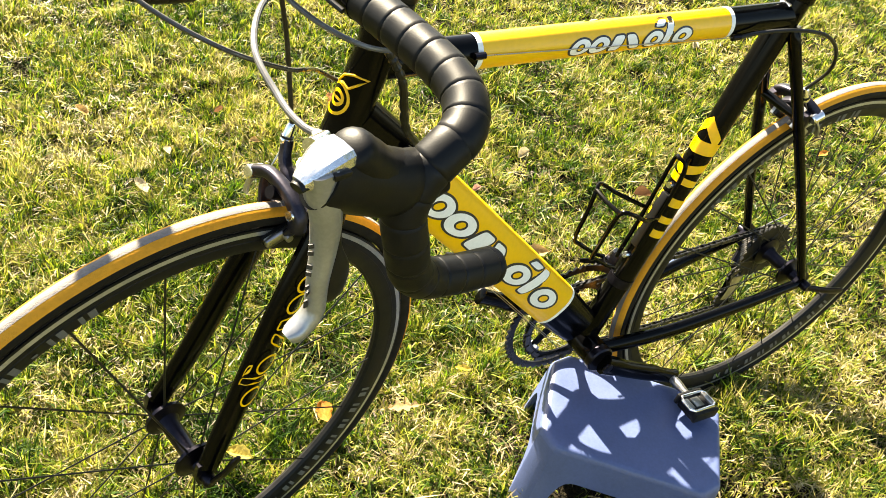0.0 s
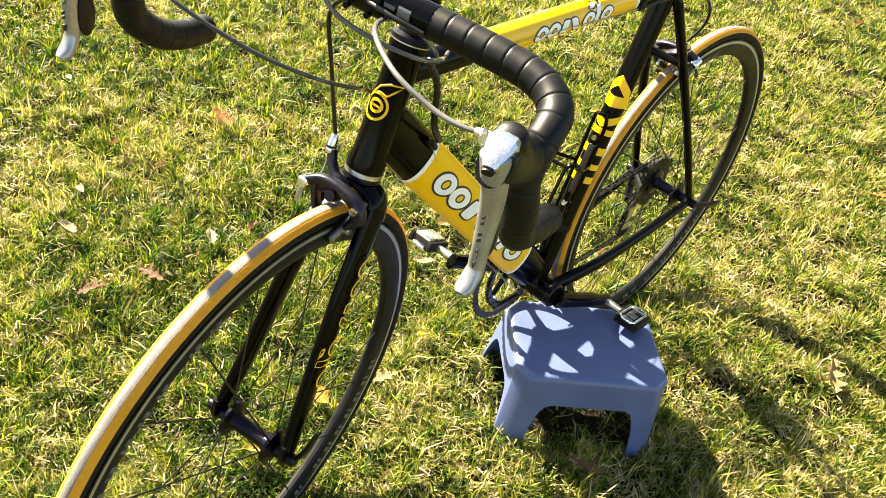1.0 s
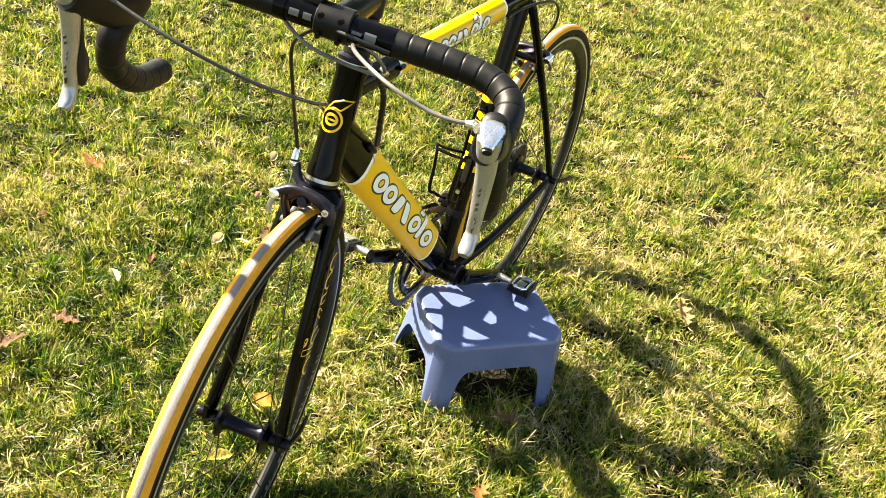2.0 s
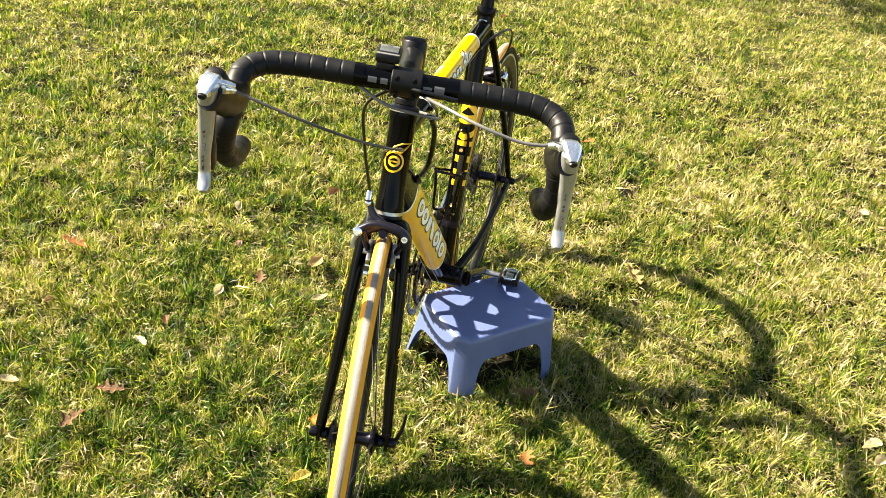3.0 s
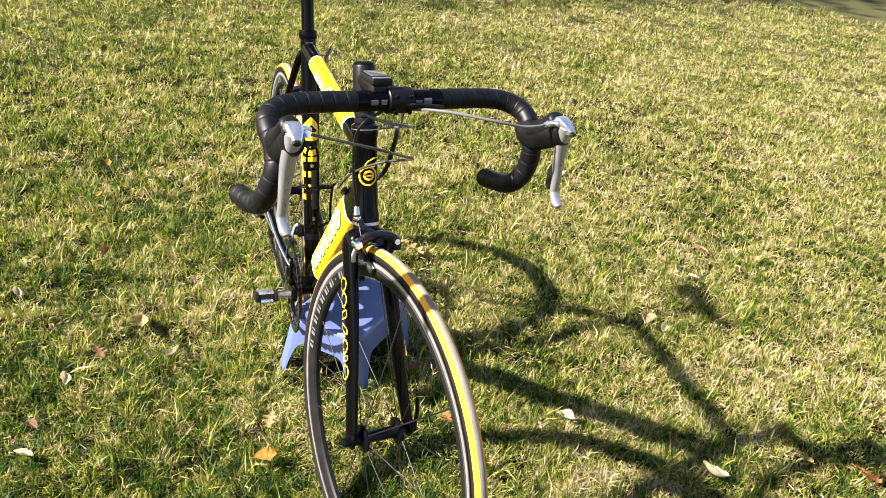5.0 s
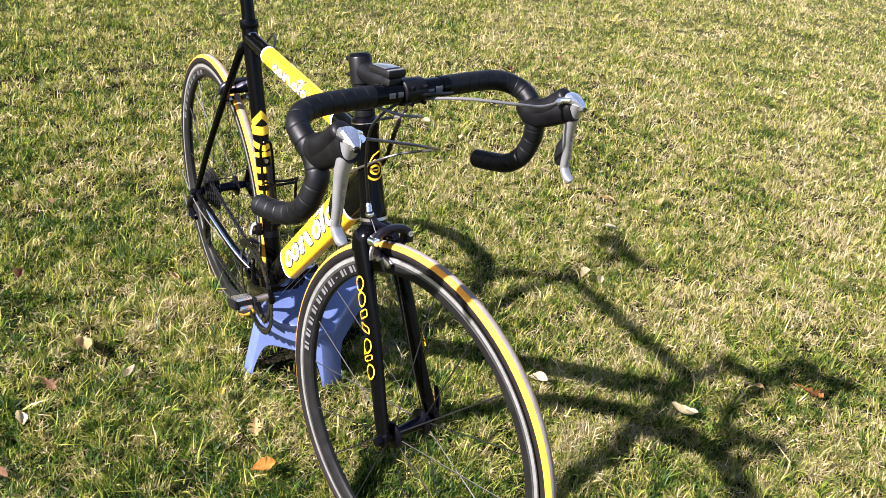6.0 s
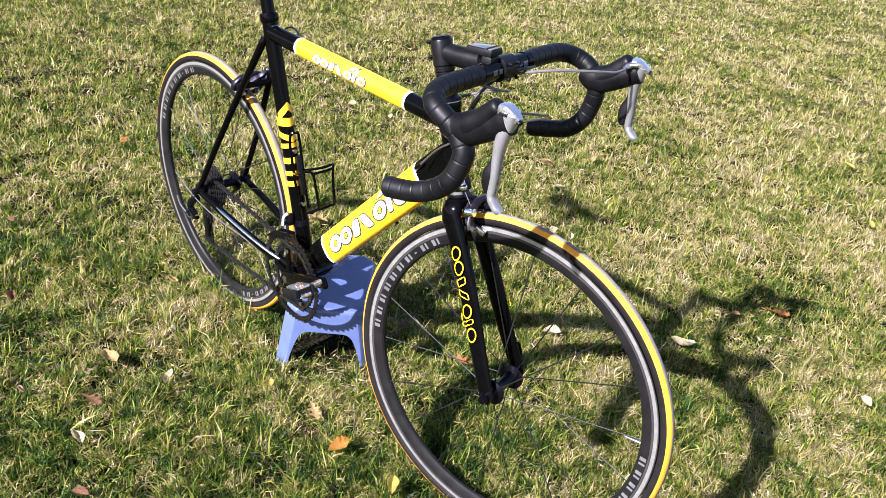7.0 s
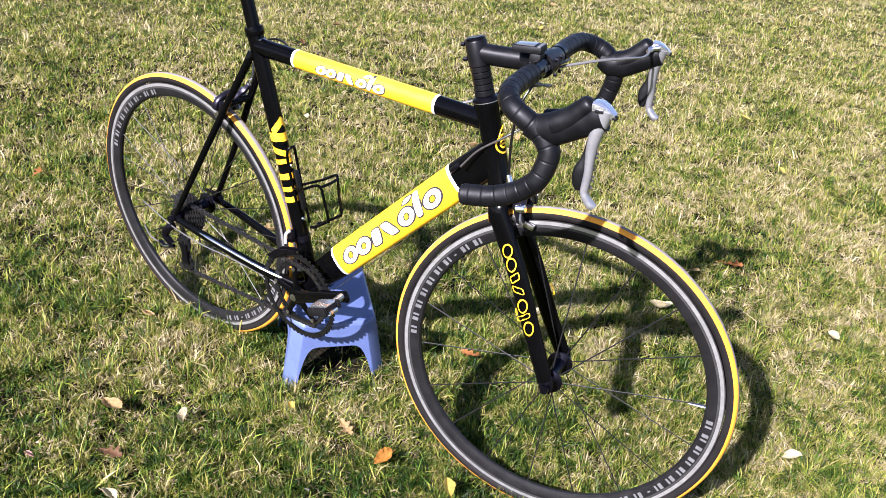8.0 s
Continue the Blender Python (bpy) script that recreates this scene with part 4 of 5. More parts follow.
def marks(tube_ob, A, B, rad, power, q0, q1, height, drop, fill, edge, edge_w, thin=False, start=0):
    """The row of marks on both sides of a tube, from q0 to q1 along it."""
    scale = (q1 - q0) / 6.05
    for sg in (-1, 1):
        def shape(poly):
            return [((q0 + x * scale) if sg < 0 else (q1 - x * scale), drop + y * height * (1 if sg < 0 else 1)) for x, y in poly]
        for outer, inner in MARKS:
            if thin:
                part("mark", patch(facing(A, B, rad, power, sg, 0.0009), shape(outer), shape(grow(outer, -edge_w))), fill, tube_ob, smooth=0)
                continue
            part("mark_edge", patch(facing(A, B, rad, power, sg, 0.0009), shape(grow(outer, edge_w))), edge, tube_ob, smooth=0)
            if inner:
                part("mark", patch(facing(A, B, rad, power, sg, 0.0013), shape(outer), shape(inner)), fill, tube_ob, smooth=0)
                part("mark_hole", patch(facing(A, B, rad, power, sg, 0.0013), shape(grow(inner, -edge_w * 0.8))), YELLOW, tube_ob, smooth=0)
            else:
                part("mark", patch(facing(A, B, rad, power, sg, 0.0013), shape(outer)), fill, tube_ob, smooth=0)


part("yellow_band", sleeve(TT_A, TT_B, TT_R, 2, 0.116, 0.455, 0.0005), YELLOW, top_tube, "glossy yellow band")
for a, b in ((0.110, 0.116), (0.455, 0.461)):
    part("white_line", sleeve(TT_A, TT_B, TT_R, 2, a, b, 0.0006), WHITE, top_tube)
marks(top_tube, TT_A, TT_B, TT_R, 2, 0.178, 0.348, 0.017, 0.0, WHITE, DARKINK, 0.10)
part("yellow_band", sleeve(DT_A, DT_B, DT_R, 2.5, 0.090, 0.490, 0.0005, 40), YELLOW, down_tube, "glossy yellow band")
for a, b in ((0.084, 0.090), (0.490, 0.498)):
    part("white_line", sleeve(DT_A, DT_B, DT_R, 2.5, a, b, 0.0006, 40), WHITE, down_tube)
marks(down_tube, DT_A, DT_B, DT_R, 2.5, 0.116, 0.456, 0.0305, -0.002, WHITE, DARKINK, 0.09)
# ---- seat tube marks, head badge ----


def st_s(z):
    return (z - BB.z) / ST_DIR.z


def round_seat(a, z):
    """A point on the seat tube: turn a in degrees from the front, height z."""
    f = ST_DIR.cross(Vector((0, 1, 0)))
    f = f if f.x > 0 else -f
    return BB + ST_DIR * st_s(z) + f * (0.0174 * math.cos(radians(a))) + Vector((0, 0.0174 * math.sin(radians(a)), 0))


def seat_band(zlow, zhigh, amp, a0, a1):
    """A bar round the tube's front, dipping by amp to its points at either side."""
    bm = bmesh.new()
    rows = []
    for k in range(41):
        a = a0 + (a1 - a0) * k / 40
        dz = amp * (abs(a) / 90 - 0.5)
        rows.append((bm.verts.new(round_seat(a, zlow + dz)), bm.verts.new(round_seat(a, zhigh + dz))))
    for p, q in zip(rows, rows[1:]):
        bm.faces.new((p[0], q[0], q[1], p[1]))
    return bm


for z0, z1, amp in ((0.270, 0.288, 0.004), (0.240, 0.253, 0.012), (0.223, 0.233, 0.0), (0.189, 0.202, 0), (0.163, 0.173, 0), (0.139, 0.151, 0)):
    part("yellow_bar", seat_band(z0, z1, amp, -125, 125), YELLOW, seat_tube, smooth=60)
for sg in (1, -1):
    # a sloping limb of the peak over the top bar
    bm = bmesh.new()
    rows = [[bm.verts.new(round_seat(sg * 84 * q / 10, z - 0.022 * q / 10)) for z in (0.303, 0.320)] for q in range(11)]
    for u, v in zip(rows, rows[1:]):
        bm.faces.new((u[0], v[0], v[1], u[1]))
    part("yellow_chevron", bm, YELLOW, seat_tube, smooth=60)

HF = Vector((HAX.z, 0, -HAX.x))


def on_head(q, w):
    r = 0.0201
    a = q / r
    return on_axis(0.421) + HAX * w + Vector((0, 1, 0)) * (math.sin(a) * (r + 0.0007)) + HF * (math.cos(a) * (r + 0.0007))


part("badge_ring", patch(on_head, oval(0, 0, 0.0165, 0.0165), oval(0, 0, 0.0135, 0.0135)), YELLOW, head_tube, "yellow outlined head badge", smooth=0)
part("badge_core", patch(on_head, oval(0.001, 0.001, 0.0095, 0.0085), oval(0.001, 0.001, 0.006, 0.005)), YELLOW, head_tube, smooth=0)
part("badge_bar", patch(on_head, pill(0.001, 0.0005, 0.015, 0.0028)), YELLOW, head_tube, smooth=0)
leafy = [(-0.007, 0.0150), (-0.001, 0.0235), (0.010, 0.0290), (0.025, 0.0300), (0.017, 0.0225), (0.010, 0.0150), (0.001, 0.0165)]
part("badge_leaf", tube([on_head(*q) for q in leafy], 0.0013, 8, closed=True), YELLOW, head_tube, "yellow outlined leaf of the badge")


# ---- marks on the fork blades ----
def blade_put(sg):
    A, B = CROWN + Vector((0.006, sg * 0.0335, -0.004)), AXLE_F + Vector((-0.002, sg * 0.0535, 0.008))
    t = (B - A).normalized()
    y = Vector((0, 1, 0))
    u = y.cross(t)

    def put(s, w):
        f = s / (B - A).length
        ru, rs = 0.0195 - 0.0045 * f ** 1.4, 0.0115 - 0.003 * f
        c = max(-0.95, min(0.95, w / ru))
        return A + t * s + u * w + y * (sg * (rs * math.sqrt(1 - c * c) + 0.0022))
    return put


for sg in (1, -1):
    put = blade_put(sg)
    sc_ = 0.0295
    for outer, inner in MARKS:
        o1 = [(0.062 + x * sc_, -y * 0.0195 * (-1 if sg < 0 else 1)) for x, y in outer]
        i1 = [(0.062 + x * sc_, -y * 0.0195 * (-1 if sg < 0 else 1)) for x, y in grow(outer, -0.10)]
        part("fork_mark", patch(put, o1, i1), YELLOW, bike, smooth=0, steer=True)

# ---- brakes ----
def caliper(name, c, fwd, up, steer, colour, barrel_side, label):
    """A dual-pivot caliper at c: two arms over the tyre, pads, barrel and bolts."""
    fwd, up = Vector(fwd).normalized(), Vector(up).normalized()
    y = Vector((0, 1, 0))

    def P(a, b, h):
        return Vector(c) + fwd * a + y * (b * 0.92) + up * h
    b = barrel_side
    pts = spline([P(0.006, -b * 0.037, -0.022), P(0.009, -b * 0.036, -0.009), P(0.011, -b * 0.024, 0.001), P(0.012, -b * 0.002, 0.006), P(0.013, b * 0.022, 0.006), P(0.014, b * 0.042, -0.004)], 4)
    arch = tube(pts, [(0.0088 - 0.0032 * (k / 20) ** 1.2, 0.0080 - 0.0024 * k / 20) for k in range(21)], 16, side=fwd, power=3.2)
    ob = part(name, arch, colour, bike, label, steer=steer)
    arm2 = tube(spline([P(-0.002, -b * 0.004, 0.000), P(-0.002, b * 0.012, 0.010), P(-0.003, b * 0.025, 0.020), P(-0.004, b * 0.032, 0.036)], 4), [(0.0072, 0.0075)] * 5 + [(0.0055, 0.006)] * 4 + [(0.005, 0.0058)] * 4, 12, side=fwd, power=3.2)
    part("brake_arm", arm2, colour, ob)
    part("lower_arm", tube(spline([P(-0.004, b * 0.002, 0.000), P(-0.003, b * 0.020, -0.002), P(-0.002, b * 0.032, -0.010)], 4), [(0.008, 0.006)] * 9, 12, side=fwd), colour, ob)
    for sg in (1, -1):
        part("brake_leg", tube(spline([P(0.002, sg * 0.034, 0.0), P(0.001, sg * 0.033, -0.016), P(0, sg * 0.027, -0.030), P(0, sg * 0.023, -0.038)], 3), [(0.0075, 0.005)] * 10, 12, side=y), colour, ob)
        part("pad_holder", block((0.044, 0.007, 0.011), turn=Matrix(((up.z, 0, -up.x, 0), (0, 1, 0, 0), (up.x, 0, up.z, 0), (0, 0, 0, 1))), at=P(0.002, sg * 0.0200, -0.040), bevel=0.002), STEEL, ob)
        part("brake_pad", block((0.046, 0.006, 0.009), turn=Matrix(((up.z, 0, -up.x, 0), (0, 1, 0, 0), (up.x, 0, up.z, 0), (0, 0, 0, 1))), at=P(0.002, sg * 0.0142, -0.040), bevel=0.0015), PLASTIC, ob)
        part("pad_bolt", tube([P(0.002, sg * 0.023, -0.040), P(0.002, sg * 0.031, -0.040)], 0.004, 10, side=fwd), STEEL, ob)
    part("pivot_bolt", tube([P(0.012, -b * 0.034, -0.008), P(0.0200, -b * 0.034, -0.008), P(0.0200, -b * 0.034, -0.008), P(0.0185, -b * 0.034, -0.008)], [0.0052, 0.0048, 0.0026, 0.0022], 12, side=y), SILVER, ob)
    part("centre_bolt", tube([P(0.004, b * 0.002, -0.006), P(0.021, b * 0.002, -0.004)], [0.008, 0.0066], 12, side=y), DARKMETAL, ob)
    part("arm_end", tube([P(0.002, b * 0.043, -0.006), P(0.004, b * 0.043, -0.006), P(0.019, b * 0.044, -0.007), P(0.020, b * 0.044, -0.007)], [0.0065, 0.0078, 0.0074, 0.006], 14, side=y), SILVER, ob)
    part("cable_anchor", tube(spline([P(0.010, b * 0.045, -0.015), P(0.009, b * 0.049, -0.024), P(0.008, b * 0.049, -0.036)], 3), [(0.004, 0.0022)] * 7, 8, side=fwd), STEEL, ob)
    part("adjuster_barrel", tube([P(-0.004, b * 0.034, 0.031), P(-0.004, b * 0.034, 0.033), P(-0.004, b * 0.034, 0.037), P(-0.004, b * 0.035, 0.0395), P(-0.004, b * 0.035, 0.051), P(-0.004, b * 0.035, 0.054)], [0.0058, 0.0070, 0.0070, 0.0054, 0.0046, 0.0032], 14, side=fwd), SILVER, ob)
    part("barrel_ring", tube([P(-0.004, b * 0.0345, 0.0372), P(-0.004, b * 0.0345, 0.0402)], 0.0066, 14, side=fwd), PLASTIC, ob)
    part("inner_wire", tube([P(-0.004, b * 0.034, 0.035), P(0.006, b * 0.031, 0.0)], 0.0008, 6, side=fwd), STEEL, ob)
    return P(-0.004, b * 0.035, 0.053)


fb = caliper("front_brake", on_axis(0.3245) + HF * 0.036, HF, HAX, True, CALIPER, -1, "dark dual-pivot front brake with silver bolts")
rb_up = Vector((0.183, 0, 0.326)).normalized()
rb = caliper("rear_brake", Vector((0.1755, 0, 0.313)) + Vector((-rb_up.z, 0, rb_up.x)) * 0.016 + rb_up * 0.006, Vector((-rb_up.z, 0, rb_up.x)), rb_up, False, CALIPER, 1, "dark dual-pivot rear brake with silver bolts")

# ---- cables ----
def cable(pts, material, r=0.0024, steer=True, label="", name="cable"):
    return part(name, tube(spline(pts, 8), r, 10, side=(0.1, 0.2, 1)), material, bike, label, steer=steer)


RBRAKE = [(0.905, -0.064, 0.562), (0.922, -0.025, 0.549), (0.912, 0.022, 0.537), (0.880, 0.052, 0.522), (0.835, 0.052, 0.506)]
TWIST = [(0.833, 0.049, 0.501), (0.814, 0.051, 0.468), (0.795, 0.042, 0.409), (0.752, 0.019, 0.360)]
cable([fb, (0.879, -0.049, 0.465), (0.892, -0.052, 0.530), (0.914, -0.012, 0.571), (0.927, 0.019, 0.578), (0.929, 0.043, 0.577), (0.924, 0.072, 0.573)], CABLE, label="black front brake cable housing")
cable(RBRAKE + [(0.790, 0.036, 0.486), (0.755, 0.022, 0.473), (0.715, 0.0195, 0.466)], CABLEPALE, label="grey rear brake cable housing")
cable([(1.045, -0.202, 0.586), (1.051, -0.111, 0.564), (1.023, -0.042, 0.536), (0.978, 0.000, 0.511), (0.926, 0.010, 0.486), (0.898, 0.003, 0.473), (0.873, -0.013, 0.457), (0.850, -0.021, 0.440), (0.812, -0.023, 0.411), (0.784, -0.026, 0.376)],
      CABLEGREY, 0.0021, label="grey shift cable housing")
cable([(1.032, 0.199, 0.581), (1.035, 0.180, 0.578), (1.031, 0.150, 0.577), (1.020, 0.103, 0.584), (0.976, 0.052, 0.583), (0.916, 0.028, 0.566), (0.872, 0.034, 0.545), (0.846, 0.047, 0.520), (0.833, 0.049, 0.501)], CABLEPALE, label="grey shift cable housing")
tw = spline(TWIST, 12)
part("cable_guard", tube(tw, [0.0030 + 0.0016 * abs(math.sin(k * 1.15)) for k in range(len(tw))], 10, side=(1, 0, 0)), CABLE, bike, "knobbly black rubber cable guard")
for sg in (1, -1):
    part("cable_ferrule", tube([(1.030, 0.198, 0.581), (1.048, 0.206, 0.585)] if sg > 0 else [(1.046, -0.202, 0.587), (1.062, -0.212, 0.593)], [0.0036, 0.0052], 12, side=(0, 0, 1)), SILVER, bike, steer=True)
    q = Vector((0.768, sg * 0.021, 0.362))
    d = (DT_B - DT_A).normalized()
    part("cable_stop", tube([q - d * 0.014, q - d * 0.010, q + d * 0.006, q + d * 0.014], [0.003, 0.0048, 0.0048, 0.0034], 12), DARKMETAL, bike)
    under = d.cross(Vector((0, 1, 0)))
    under = under if under.z < 0 else -under
    part("inner_wire", tube([q, lerp(DT_A, DT_B, 0.5) + under * (DT_R[0] + 0.004) + Vector((0, sg * 0.008, 0)), Vector((0.44, sg * 0.008, -0.055))], 0.0006, 6), STEEL, bike)
cable([(0.350, 0.0185, 0.451), (0.320, 0.026, 0.459), (0.285, 0.042, 0.467), (0.240, 0.052, 0.462), (0.205, 0.053, 0.438), (0.188, 0.047, 0.405), rb], CABLE, steer=False, label="black rear brake cable housing")
part("inner_wire", tube([(0.715, 0.0190, 0.4655), (0.352, 0.0188, 0.4515)], 0.0006, 6), STEEL, bike)
for x, z in ((0.712, 0.465), (0.354, 0.4515)):
    part("cable_stop", tube([(x - 0.006, 0.0185, z), (x + 0.006, 0.0185, z)], 0.0036, 10), DARKMETAL, bike)

# ---- crankset, chain and gears ----
def toothed(c, y0, y1, r, teeth, r_in, bm=None):
    bm = bm or bmesh.new()
    n = teeth * 4
    outer0, outer1, in0, in1 = [], [], [], []
    for k in range(n):
        a = 2 * math.pi * k / n
        rr = r + (0.0048 if k % 4 == 1 else 0.003 if k % 4 in (0, 2) else -0.001)
        ca, sa = math.cos(a), math.sin(a)
        outer0.append(bm.verts.new((c[0] + rr * ca, y0, c[2] + rr * sa)))
        outer1.append(bm.verts.new((c[0] + rr * ca, y1, c[2] + rr * sa)))
        in0.append(bm.verts.new((c[0] + r_in * ca, y0, c[2] + r_in * sa)))
        in1.append(bm.verts.new((c[0] + r_in * ca, y1, c[2] + r_in * sa)))
    for k in range(n):
        j = (k + 1) % n
        bm.faces.new((outer0[k], outer0[j], in0[j], in0[k]))
        bm.faces.new((outer1[k], in1[k], in1[j], outer1[j]))
        bm.faces.new((outer0[k], outer1[k], outer1[j], outer0[j]))
        bm.faces.new((in0[k], in0[j], in1[j], in1[k]))
    return bm


CR_ANG = radians(205)
CR_L = Vector((math.cos(CR_ANG), 0, math.sin(CR_ANG)))
spider = bmesh.new()
for k in range(5):
    a = CR_ANG + math.pi + 2 * math.pi * k / 5
    d = Vector((math.cos(a), 0, math.sin(a)))
    sweep(spider, [BB + Vector((0, -0.052, 0)) + d * 0.012, BB + Vector((0, -0.051, 0)) + d * 0.045, BB + Vector((0, -0.0495, 0)) + d * 0.070], [(0.010, 0.005), (0.0065, 0.0045), (0.0075, 0.0035)], 10)
lathe([(0.010, -0.058), (0.022, -0.056), (0.024, -0.050), (0.022, -0.044)], BB, bm=spider, seg=24)
crankset = part("crankset", spider, BLACK, bike, "black double crankset with toothed chainrings")
part("chainring", toothed(BB, -0.0495, -0.0465, 0.1035, 53, 0.0945), RING, crankset, "large toothed chainring")
part("chainring", toothed(BB, -0.0430, -0.0400, 0.0760, 39, 0.066), RING, crankset, "small toothed chainring")
for k in range(5):
    a = CR_ANG + math.pi + 2 * math.pi * k / 5
    q = BB + Vector((0.0650 * math.cos(a), -0.0545, 0.0650 * math.sin(a)))
    part("chainring_bolt", tube([q, q + Vector((0, 0.014, 0))], 0.0048, 10, side=(1, 0, 0)), STEEL, crankset)
for sg in (1, -1):
    d = CR_L * sg
    P = [BB + Vector((0, sg * 0.056, 0)), BB + Vector((0, sg * 0.061, 0)) + d * 0.05, BB + Vector((0, sg * 0.066, 0)) + d * 0.12, BB + Vector((0, sg * 0.069, 0)) + d * 0.170, BB + Vector((0, sg * 0.069, 0)) + d * 0.180]
    part("crank_arm", tube(spline(P, 4), [(0.0165, 0.009)] * 3 + [(0.0145, 0.0085)] * 6 + [(0.0125, 0.007)] * 4 + [(0.0135, 0.0072)] * 2 + [(0.013, 0.007), (0.008, 0.005)], 16, power=2.6), BLACK, crankset, "black crank arm")
    part("crank_bolt", lathe([(0.005, sg * 0.060), (0.0085, sg * 0.064), (0.0085, sg * 0.066), (0.004, sg * 0.067)], BB, seg=18), STEEL if sg < 0 else DARKMETAL, crankset)
lathe_bb = lathe([(0.022, 0.036), (0.0225, 0.038), (0.0225, 0.046), (0.020, 0.048)], BB)
part("bottom_bracket_cup", lathe_bb, DARKMETAL, bike)


def pedal(sg, pitch):
    """A clipless pedal: cage round a body, spring block, axle."""
    e = BB + CR_L * sg * 0.170
    c = e + Vector((0, sg * (0.133 if sg > 0 else 0.129), 0.0 if sg > 0 else 0.004))
    m = Matrix.Translation(c) @ rot("Y", pitch) @ Matrix.Scale(0.92, 4)

    def T(bm):
        bm.transform(m)
        return bm
    ax = part("pedal", T(lathe([(0.0075, -sg * 0.064), (0.0085, -sg * 0.050), (0.0065, -sg * 0.03), (0.0075, 0), (0.005, sg * 0.022)], (0, 0, 0), seg=16)), STEEL, crankset, "black and silver clipless pedal")
    part("pedal_body", T(block((0.050, 0.040, 0.017), bevel=0.004)), PLASTIC, ax)
    for q in (1, -1):
        part("pedal_side", T(block((0.056, 0.008, 0.020), at=(0, q * 0.022, 0), bevel=0.003)), PLASTIC, ax)
    fr = [(0.024, 0.017, 0.0105), (-0.020, 0.017, 0.011), (-0.026, 0.012, 0.011), (-0.026, -0.012, 0.011), (-0.020, -0.017, 0.011), (0.024, -0.017, 0.0105), (0.030, -0.010, 0.010), (0.030, 0.010, 0.010)]
    part("pedal_frame", T(tube(fr, 0.0024, 8, side=(0, 0, 1), closed=True)), SILVER, ax)
    part("cleat_spring", T(block((0.013, 0.028, 0.010), at=(-0.022, 0, 0.008), bevel=0.003)), SILVER if sg < 0 else STEEL, ax)
    part("cleat_nose", T(block((0.012, 0.022, 0.006), at=(0.024, 0, 0.008), bevel=0.002)), STEEL, ax)
    part("pedal_plate", T(block((0.018, 0.020, 0.003), at=(0.004, 0, 0.0090), bevel=0.001)), STEEL, ax)
    part("pedal_underside", T(block((0.048, 0.034, 0.008) if sg < 0 else (0.048, 0.036, 0.006), at=(0, 0, -0.0095), bevel=0.002)), CAPALLOY if sg < 0 else PLASTIC, ax)


pedal(1, -6)
pedal(-1, 158)

# rear gears
cas = None
for k, teeth in enumerate((12, 13, 15, 17, 19, 21, 23, 25)):
    y = -0.0480 + 0.0040 * k
    bm = toothed((0, 0, 0), y, y + 0.0018, teeth * 0.00202, teeth, 0.012)
    if cas is None:
        cas = part("cassette", lathe([(0.0115, -0.050), (0.0125, -0.049), (0.0125, -0.018)], (0, 0, 0), seg=20), DARKMETAL, bike, "worn steel cassette of stacked sprockets")
    part("sprocket", bm, COG if k % 2 else CHAIN, cas)
# derailleur
rd = part("rear_derailleur", tube(spline([(-0.004, -0.068, -0.020), (-0.018, -0.074, -0.032), (-0.030, -0.076, -0.052), (-0.018, -0.070, -0.075)], 4), [(0.010, 0.008)] * 13, 12), DARKMETAL, bike, "black and silver rear derailleur")
part("derailleur_link", tube(spline([(-0.062, -0.068, -0.086), (-0.040, -0.074, -0.088), (-0.015, -0.066, -0.083)], 4), [(0.005, 0.006)] * 9, 10), DARKMETAL, rd)
# the highlight streak on the dark link, added as a thin silver strip
part("link_highlight", tube(spline([(-0.048, -0.079, -0.083), (-0.034, -0.081, -0.084), (-0.020, -0.077, -0.081)], 3), [(0.0022, 0.0012)] * 7, 8), SILVER, rd)
J1, J2 = Vector((0.000, -0.046, -0.078)), Vector((0.004, -0.046, -0.132))
for j in (J1, J2):
    part("jockey_wheel", toothed(j, -0.048, -0.044, 0.019, 11, 0.006), PLASTIC, rd)
for y in (-0.052, -0.040):
    part("derailleur_cage", tube([J1 + Vector((0, y + 0.046, 0)), lerp(J1, J2, 0.5) + Vector((0, y + 0.046, 0)), J2 + Vector((0, y + 0.046, 0))], [(0.014, 0.0012), (0.010, 0.0012), (0.014, 0.0012)], 12), STEEL if y > -0.05 else DARKMETAL, rd)
cable([(0.33, -0.034, -0.074), (0.267, -0.046, -0.058), (0.176, -0.058, -0.044), (0.091, -0.068, -0.036), (0.002, -0.074, -0.020), (-0.105, -0.072, 0.012)], CABLEPALE, 0.0014, steer=False, label="thin grey derailleur cable")
cable([(-0.125, -0.064, -0.066), (-0.112, -0.064, -0.086), (-0.090, -0.062, -0.097), (-0.062, -0.068, -0.090)], CABLEPALE, 0.0018, steer=False, label="thin grey derailleur cable end")
# front derailleur
fd = part("front_derailleur", block((0.013, 0.016, 0.028), turn=rot("Y", -14), at=(0.352, -0.026, 0.066), bevel=0.004), DARKMETAL, bike, "dark front derailleur with a silver link")
part("derailleur_link", tube(spline([(0.352, -0.030, 0.082), (0.346, -0.038, 0.072), (0.350, -0.044, 0.054)], 4), [(0.0045, 0.0035)] * 9, 10, power=3), STEEL, fd)
part("derailleur_bolt", tube([(0.352, -0.034, 0.060), (0.352, -0.041, 0.060)], 0.0045, 10, side=(1, 0, 0)), DARKMETAL, fd)
for y in (-0.056, -0.040):
    part("derailleur_plate", slab([(0.30, 0.012), (0.335, 0.040), (0.375, 0.052), (0.392, 0.056), (0.390, 0.048), (0.352, 0.034), (0.318, 0.008)], y, y + 0.0014), DARKMETAL, fd)
